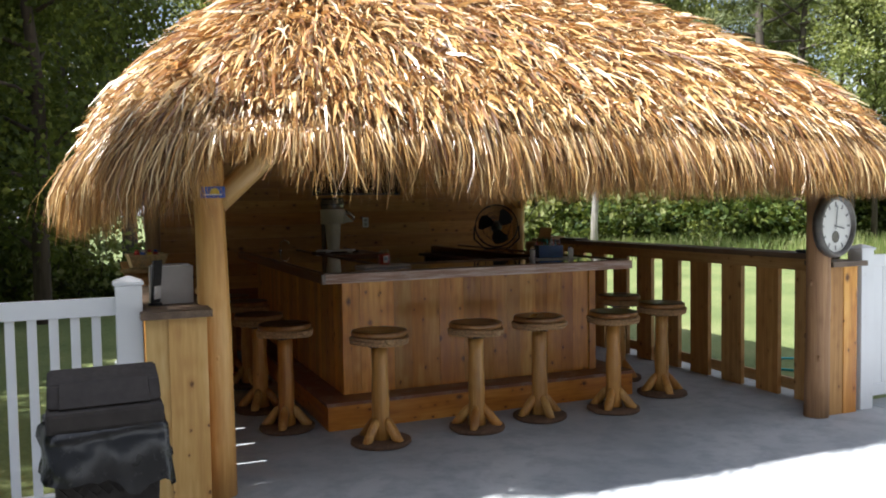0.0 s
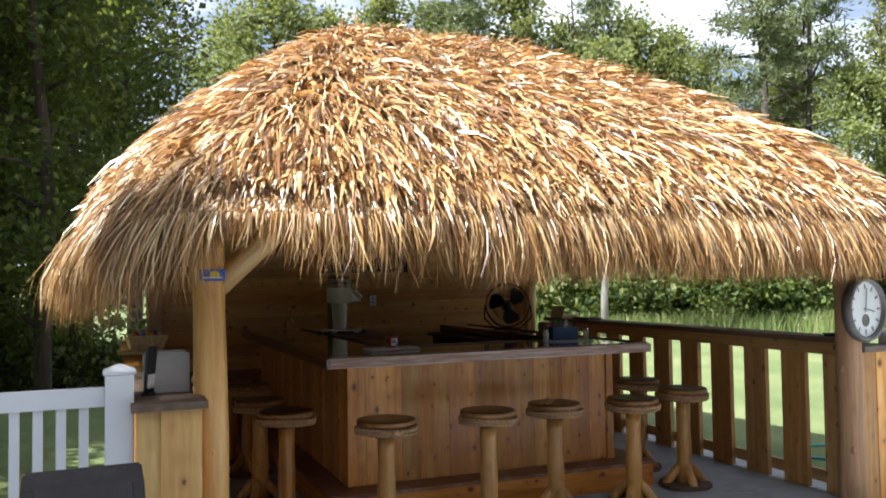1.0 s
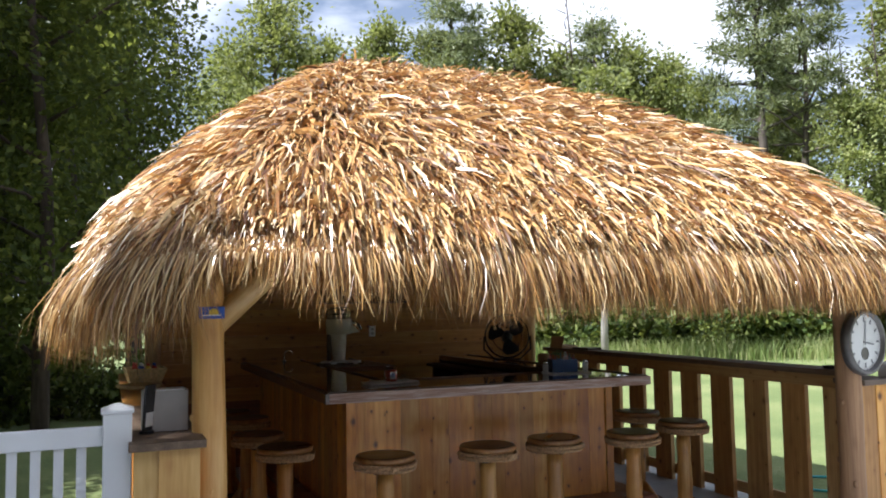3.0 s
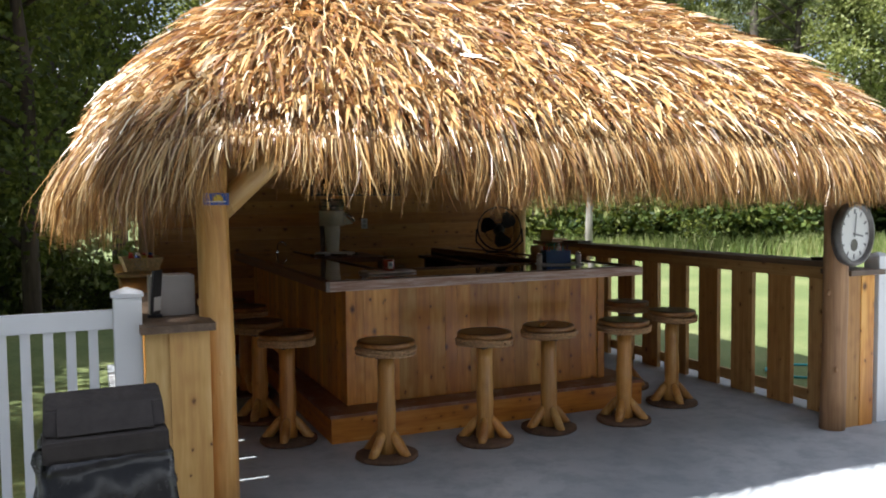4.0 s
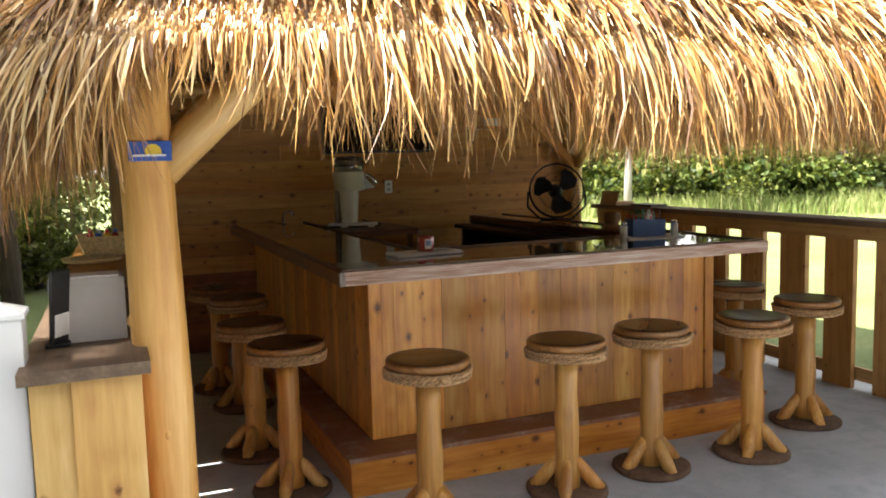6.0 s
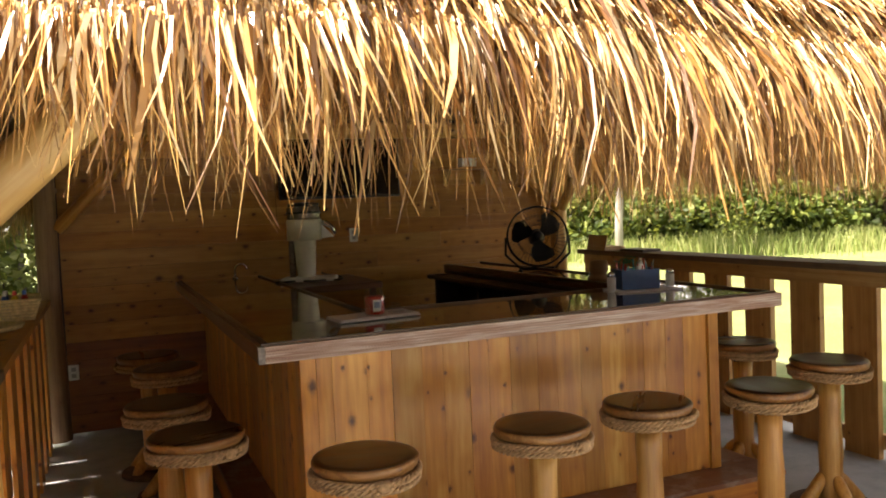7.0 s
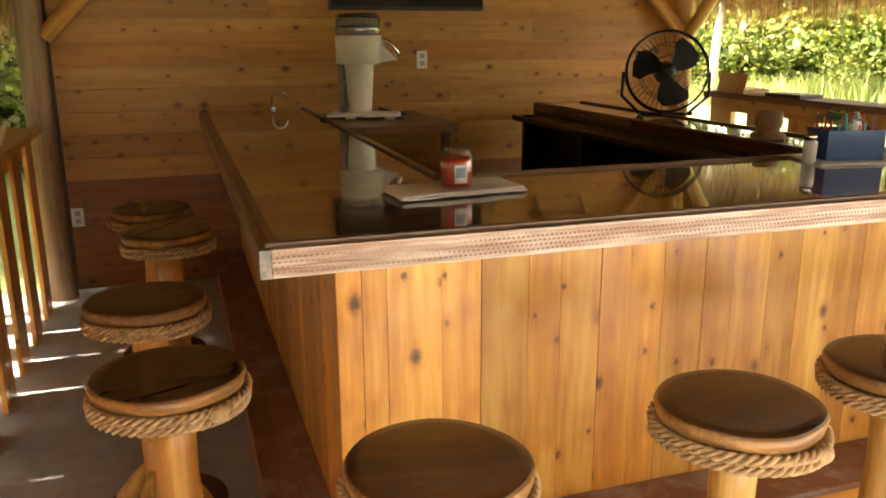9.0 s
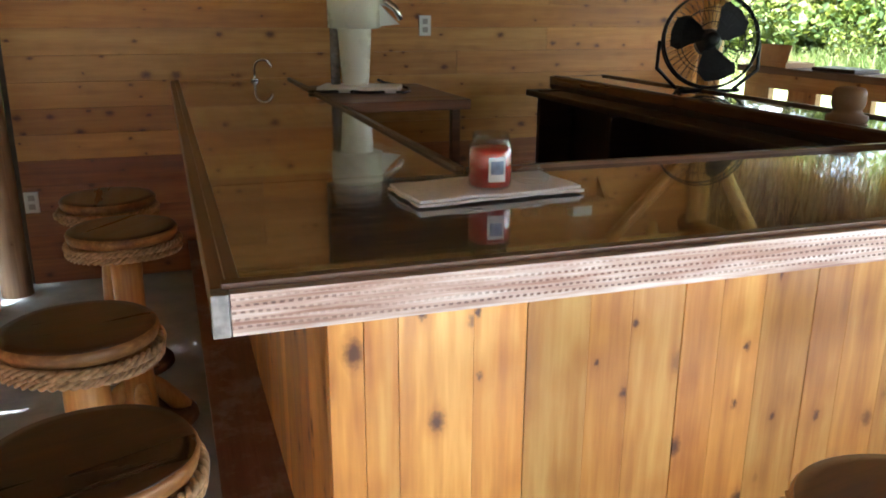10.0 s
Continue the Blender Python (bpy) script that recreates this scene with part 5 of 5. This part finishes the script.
# ---- trees ----
def leaves_mesh(name, centres, normals_seed, size, mat, squash=1.0):
    g = np.random.default_rng(normals_seed)
    n = len(centres)
    u = g.normal(size=(n, 3))
    u /= np.linalg.norm(u, axis=1)[:, None]
    r = g.normal(size=(n, 3))
    w = np.cross(u, r)
    w /= np.linalg.norm(w, axis=1)[:, None] + 1e-9
    L = g.uniform(size * 0.6, size * 1.3, n)[:, None]
    Wd = L * 0.36 * squash
    k = np.cross(u, w) * L * 0.12
    v = np.stack([centres - u * L * 0.5, centres + w * Wd + k, centres + u * L * 0.5, centres - w * Wd + k], 1).reshape(-1, 3)
    b = np.arange(n)[:, None] * 4
    f = np.concatenate([b + np.array([[0, 1, 2]]), b + np.array([[0, 2, 3]])], 1).reshape(-1, 3)
    me = bpy.data.meshes.new(name)
    me.from_pydata(v.tolist(), [], f.tolist())
    me.materials.append(mat)
    return me


def limb_points(g, a, d, L, n=5, wander=0.25, rise=0.1):
    pts = [Vector(a)]
    d = Vector(d).normalized()
    for _ in range(n):
        d = (d + Vector((g.gauss(0, wander), g.gauss(0, wander), g.gauss(rise, wander * 0.6)))).normalized()
        pts.append(pts[-1] + d * L / n)
    return pts


def make_tree(seed, h, crown_r, crown_lo, leaves, leaf_size, pine=False, trunk_r=0.16, far=False, bark=None):
    g = random.Random(seed)
    gn = np.random.default_rng(seed)
    t = thing("pine_tree" if pine else "tree", "tall pine with bare lower trunk and tufted crown" if pine else "leafy green broadleaf woodland tree", "tree", group="woodland trees")
    bm = bmesh.new()
    tp = [Vector((0.12 * math.sin(k * 0.9 + seed), 0.12 * math.cos(k * 0.7 + seed), h * 0.94 * k / 8)) for k in range(9)]
    tp[0] = Vector((tp[1].x, tp[1].y, -0.2))
    tube(bm, tp, [trunk_r * (1.0 - 0.85 * k / 8) for k in range(9)], 9)
    clumps = []
    nl = 20 if pine else 22
    for k in range(nl):
        f = crown_lo + (0.97 - crown_lo) * (k + g.random() * 0.6) / nl
        base = tp[0].lerp(tp[8], f)
        a = k * 2.4 + g.uniform(-0.4, 0.4)
        fall = math.sin(math.pi * min(1, 0.25 + 0.75 * (f - crown_lo) / (1 - crown_lo))) if not pine else (1.1 - (f - crown_lo) / (1 - crown_lo))
        L = crown_r * max(0.3, fall) * g.uniform(0.6, 1.15)
        pts = limb_points(g, base, (math.cos(a), math.sin(a), 0.25 if pine else 0.55), L, 5, 0.2, 0.05)
        tube(bm, pts, [trunk_r * 0.36 * (1 - 0.85 * q / 5) * (1 - 0.4 * f) for q in range(6)], 5)
        for q in ((3, 4, 5) if pine else (2, 3, 4, 5)):
            for _ in range(2 if pine else 3):
                clumps.append((pts[q] + Vector((g.gauss(0, 0.25), g.gauss(0, 0.25), g.gauss(0.05, 0.2))) * (0.3 * crown_r), g.uniform(0.16, 0.30) * crown_r * (0.55 if pine else 1.0)))
    clumps.append((tp[8], 0.25 * crown_r))
    part("trunk", bm, bark or TRUNK, t, "", True)
    if not leaves:
        return tagged(t, "bare dead grey tree with broken limbs", "tree", "woodland trees")
    mat = PINE if pine else (HAZELEAF if far else LEAF)
    per = max(4, leaves // len(clumps))
    cs = []
    for c, r in clumps:
        p = gn.normal(size=(per, 3)) * np.array([r, r, r * (0.45 if pine else 0.7)]) * 0.62
        cs.append(p + np.array(c))
    part("crown", leaves_mesh("crown", np.concatenate(cs), seed, leaf_size, mat, 0.35 if pine else 1.0), mat, t)
    return t


near = [make_tree(101, 11.5, 2.6, 0.16, 17000, 0.115, trunk_r=0.2), make_tree(102, 12.5, 2.4, 0.2, 17000, 0.11, trunk_r=0.17), make_tree(103, 10.0, 2.5, 0.10, 17000, 0.115, trunk_r=0.13)]
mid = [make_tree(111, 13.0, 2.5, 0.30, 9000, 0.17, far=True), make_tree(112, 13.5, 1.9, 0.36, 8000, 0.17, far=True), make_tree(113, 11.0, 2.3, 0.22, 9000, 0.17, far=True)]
pines = [make_tree(121, 15.0, 3.2, 0.46, 8000, 0.24, True, 0.24), make_tree(122, 14.0, 2.7, 0.50, 6500, 0.24, True, 0.19)]
snags = [make_tree(141, 14.0, 1.5, 0.55, 0, 0.1, trunk_r=0.12)]
birch = make_tree(151, 9.5, 1.7, 0.45, 2500, 0.16, far=True, trunk_r=0.12, bark=PALEBARK)
birch.matrix_world = pose(12.9, 15.8, -0.1, 0, 0, 20)
# unseen high-crowned trees, placed only to shade the patio and left roof
shade_tree = make_tree(131, 10.8, 1.3, 0.76, 3200, 0.17, trunk_r=0.16)
shade_tree.matrix_world = pose(-5.6, -2.3, -0.1, 0, 0, 40)
for x, y, turn, wide, high in ((-5.2, -2.1, 250, 0.95, 0.76), (-4.9, -1.9, 130, 0.95, 0.80), (-6.5, -0.4, 15, 0.5, 1.04), (-6.6, 2.6, 200, 0.5, 1.02), (-5.6, 4.2, 310, 1.05, 1.02)):
    ob = copy_thing(shade_tree, pose(x, y, -0.1, 0, 0, turn))
    ob.scale = (wide, wide, high)
# woods close behind and beside the hut, dark and dense
NEAR_SPOTS = [(-2.3, 11.5), (-3.6, 13.2), (-1.2, 14.4), (-5.2, 11.0), (-2.0, 16.0), (-1.45, 8.9), (0.0, 17.0), (-4.4, 17.0), (-0.9, 19.0), (-7.0, 14.0), (-8.5, 9.5), (-6.8, 18.5), (-3.0, 20.5), (-5.6, 6.6), (-6.3, 8.4), (-4.6, 8.4), (-7.4, 6.4),
              (-9.0, 4.0), (-8.6, 2.5), (-8.7, -0.2), (-9.4, 1.4), (-9.2, -1.6), (-10.2, 6.6), (-10.6, -4.2), (-11.5, 2.6), (-3.4, 10.2)]
# low trees added unseen at the left to block sky and shade the lawn
LOW_SPOTS = [(-5.5, 0.4, 0.38), (-5.3, 2.6, 0.38), (-4.9, 4.6, 0.44), (-7.2, 1.5, 0.64), (-7.3, 3.6, 0.64), (-7.0, -1.0, 0.58), (-7.4, -2.9, 0.62), (-7.0, 5.6, 0.66)]
MID_SPOTS = [(5.0, 24.2, 1.0), (9.0, 24.6, 1.08), (7.0, 26.5, 1.12), (11.0, 24.2, 0.98), (13.6, 22.2, 1.02), (14.4, 23.5, 1.08), (17.2, 20.2, 0.95), (18.6, 19.8, 0.84), (16.0, 22.8, 1.05), (20.5, 20.5, 0.86), (23.0, 18.8, 0.80), (22.6, 15.0, 0.84), (24.8, 14.2, 0.92), (26.8, 16.6, 1.05),
             (27.4, 12.2, 1.0), (29.5, 14.0, 1.15), (30.0, 9.8, 1.1), (32.0, 6.0, 1.15), (34.0, 1.0, 1.15), (19.0, 23.0, 0.92), (26.0, 21.5, 0.95), (3.9, 27.5, 1.0)]
PINE_SPOTS = [(11.6, 23.6, 1.04), (16.2, 20.9, 0.97), (21.0, 17.6, 1.06), (21.9, 16.6, 1.12), (27.6, 22.4, 1.0), (14.6, 28.4, 1.0)]
SNAG_SPOTS = [(15.5, 21.5, 1.02), (23.6, 16.4, 0.80), (23.8, 15.2, 0.86)]


def plant(kinds, spots, seed, size=1.0):
    g = random.Random(seed)
    used = set()
    for k, s in enumerate(spots):
        sc = (s[2] if len(s) > 2 else 1.0) * size * g.uniform(0.93, 1.07)
        m = pose(s[0], s[1], -0.1, 0, 0, g.uniform(0, 360))
        src = kinds[k % len(kinds)]
        if src not in used:
            used.add(src)
            src.matrix_world = m @ Matrix.Scale(sc, 4)
        else:
            ob = copy_thing(src, m)
            ob.scale = (sc, sc, sc)


plant(near, NEAR_SPOTS, 1)
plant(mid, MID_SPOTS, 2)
plant(pines, PINE_SPOTS, 3)
plant(snags, SNAG_SPOTS, 5)
low = [make_tree(161, 12.5, 3.6, 0.14, 9000, 0.26, trunk_r=0.2), make_tree(162, 12.0, 3.8, 0.10, 9000, 0.26, trunk_r=0.2)]
plant(low, LOW_SPOTS, 6)


def make_bush(seed, r, h, n, size, mat):
    g = random.Random(seed)
    gn = np.random.default_rng(seed)
    t = thing("bush", "dense sunlit green woodland-edge bush", "bush", group="bushes at the wood's edge")
    bm = bmesh.new()
    cs = []
    for k in range(16):
        a = g.uniform(0, 6.28)
        pts = limb_points(g, (0.1 * math.cos(a), 0.1 * math.sin(a), -0.05), (math.cos(a) * 0.7, math.sin(a) * 0.7, g.uniform(0.7, 1.4)), h * g.uniform(0.6, 1.0), 4, 0.25, 0.1)
        tube(bm, pts, [0.025, 0.02, 0.015, 0.01, 0.006], 5)
        for p in pts[1:]:
            q = gn.normal(size=(n // 64, 3)) * np.array([0.20 * r, 0.20 * r, 0.10 * h])
            cs.append(q + np.array(p))
    part("branchwork", bm, TRUNK, t)
    c = np.concatenate(cs)
    c[:, 2] = np.abs(c[:, 2])
    part("leaves", leaves_mesh("leaves", c, seed, size, mat), mat, t)
    return t


bushes = [make_bush(201, 1.3, 1.9, 2200, 0.17, SHRUB), make_bush(202, 1.6, 1.5, 2200, 0.16, SHRUB), make_bush(203, 1.2, 2.4, 2600, 0.17, LEAF), make_bush(204, 1.0, 2.9, 1500, 0.20, HAZELEAF), make_bush(205, 1.5, 1.7, 2400, 0.12, LEAF)]
g = random.Random(6)
BUSH_SPOTS = []
for k in range(22):
    f = k / 21
    BUSH_SPOTS.append((9.5 + 21.5 * f + g.uniform(-0.6, 0.6), 22.5 - 9.0 * f + g.uniform(-1.6, 1.6), g.uniform(0.6, 1.7)))
for k in range(14):
    BUSH_SPOTS.append((-6.5 + 0.85 * k + g.uniform(-0.5, 0.5), 10.3 + g.uniform(-0.6, 1.6), g.uniform(0.55, 0.95)))
plant(bushes, BUSH_SPOTS, 4)
# taller, darker undergrowth behind
thicket = [make_bush(206, 1.7, 2.6, 3600, 0.17, LEAF), make_bush(207, 1.9, 3.0, 3600, 0.18, LEAF)]
plant(thicket, [(9.6 + 23.0 * k / 15 + g.uniform(-0.4, 0.4), 25.6 - 10.0 * k / 15 + g.uniform(-0.8, 0.8), g.uniform(1.2, 1.9)) for k in range(16)], 8)

# tall grass in front of the bushes
gn = np.random.default_rng(9)
n = 9000
f = gn.uniform(0, 1, n)
bx = 8.5 + 22 * f + gn.normal(0, 0.8, n)
by = 20.5 - 9.0 * f + gn.normal(0, 1.3, n)
hh = gn.uniform(0.25, 0.75, n)
ang = gn.uniform(0, 6.28, n)
lean = gn.normal(0, 0.25, (n, 2))
P = np.stack([np.stack([bx + lean[:, 0] * hh * q * q, by + lean[:, 1] * hh * q * q, -0.12 + hh * q], -1) for q in (0.0, 0.5, 1.0)], 1)
me = strips_mesh("tall_grass", P, np.stack([np.cos(ang), np.sin(ang), 0 * ang], -1), np.array([[0.03, 0.025, 0.004]]) * np.ones((n, 1)))
me.materials.append(GRASSBLADE)
ob = new("tall_grass", me)
tagged(ob, "tall yellow-green grass along the wood's edge", "grass", kind="stuff")
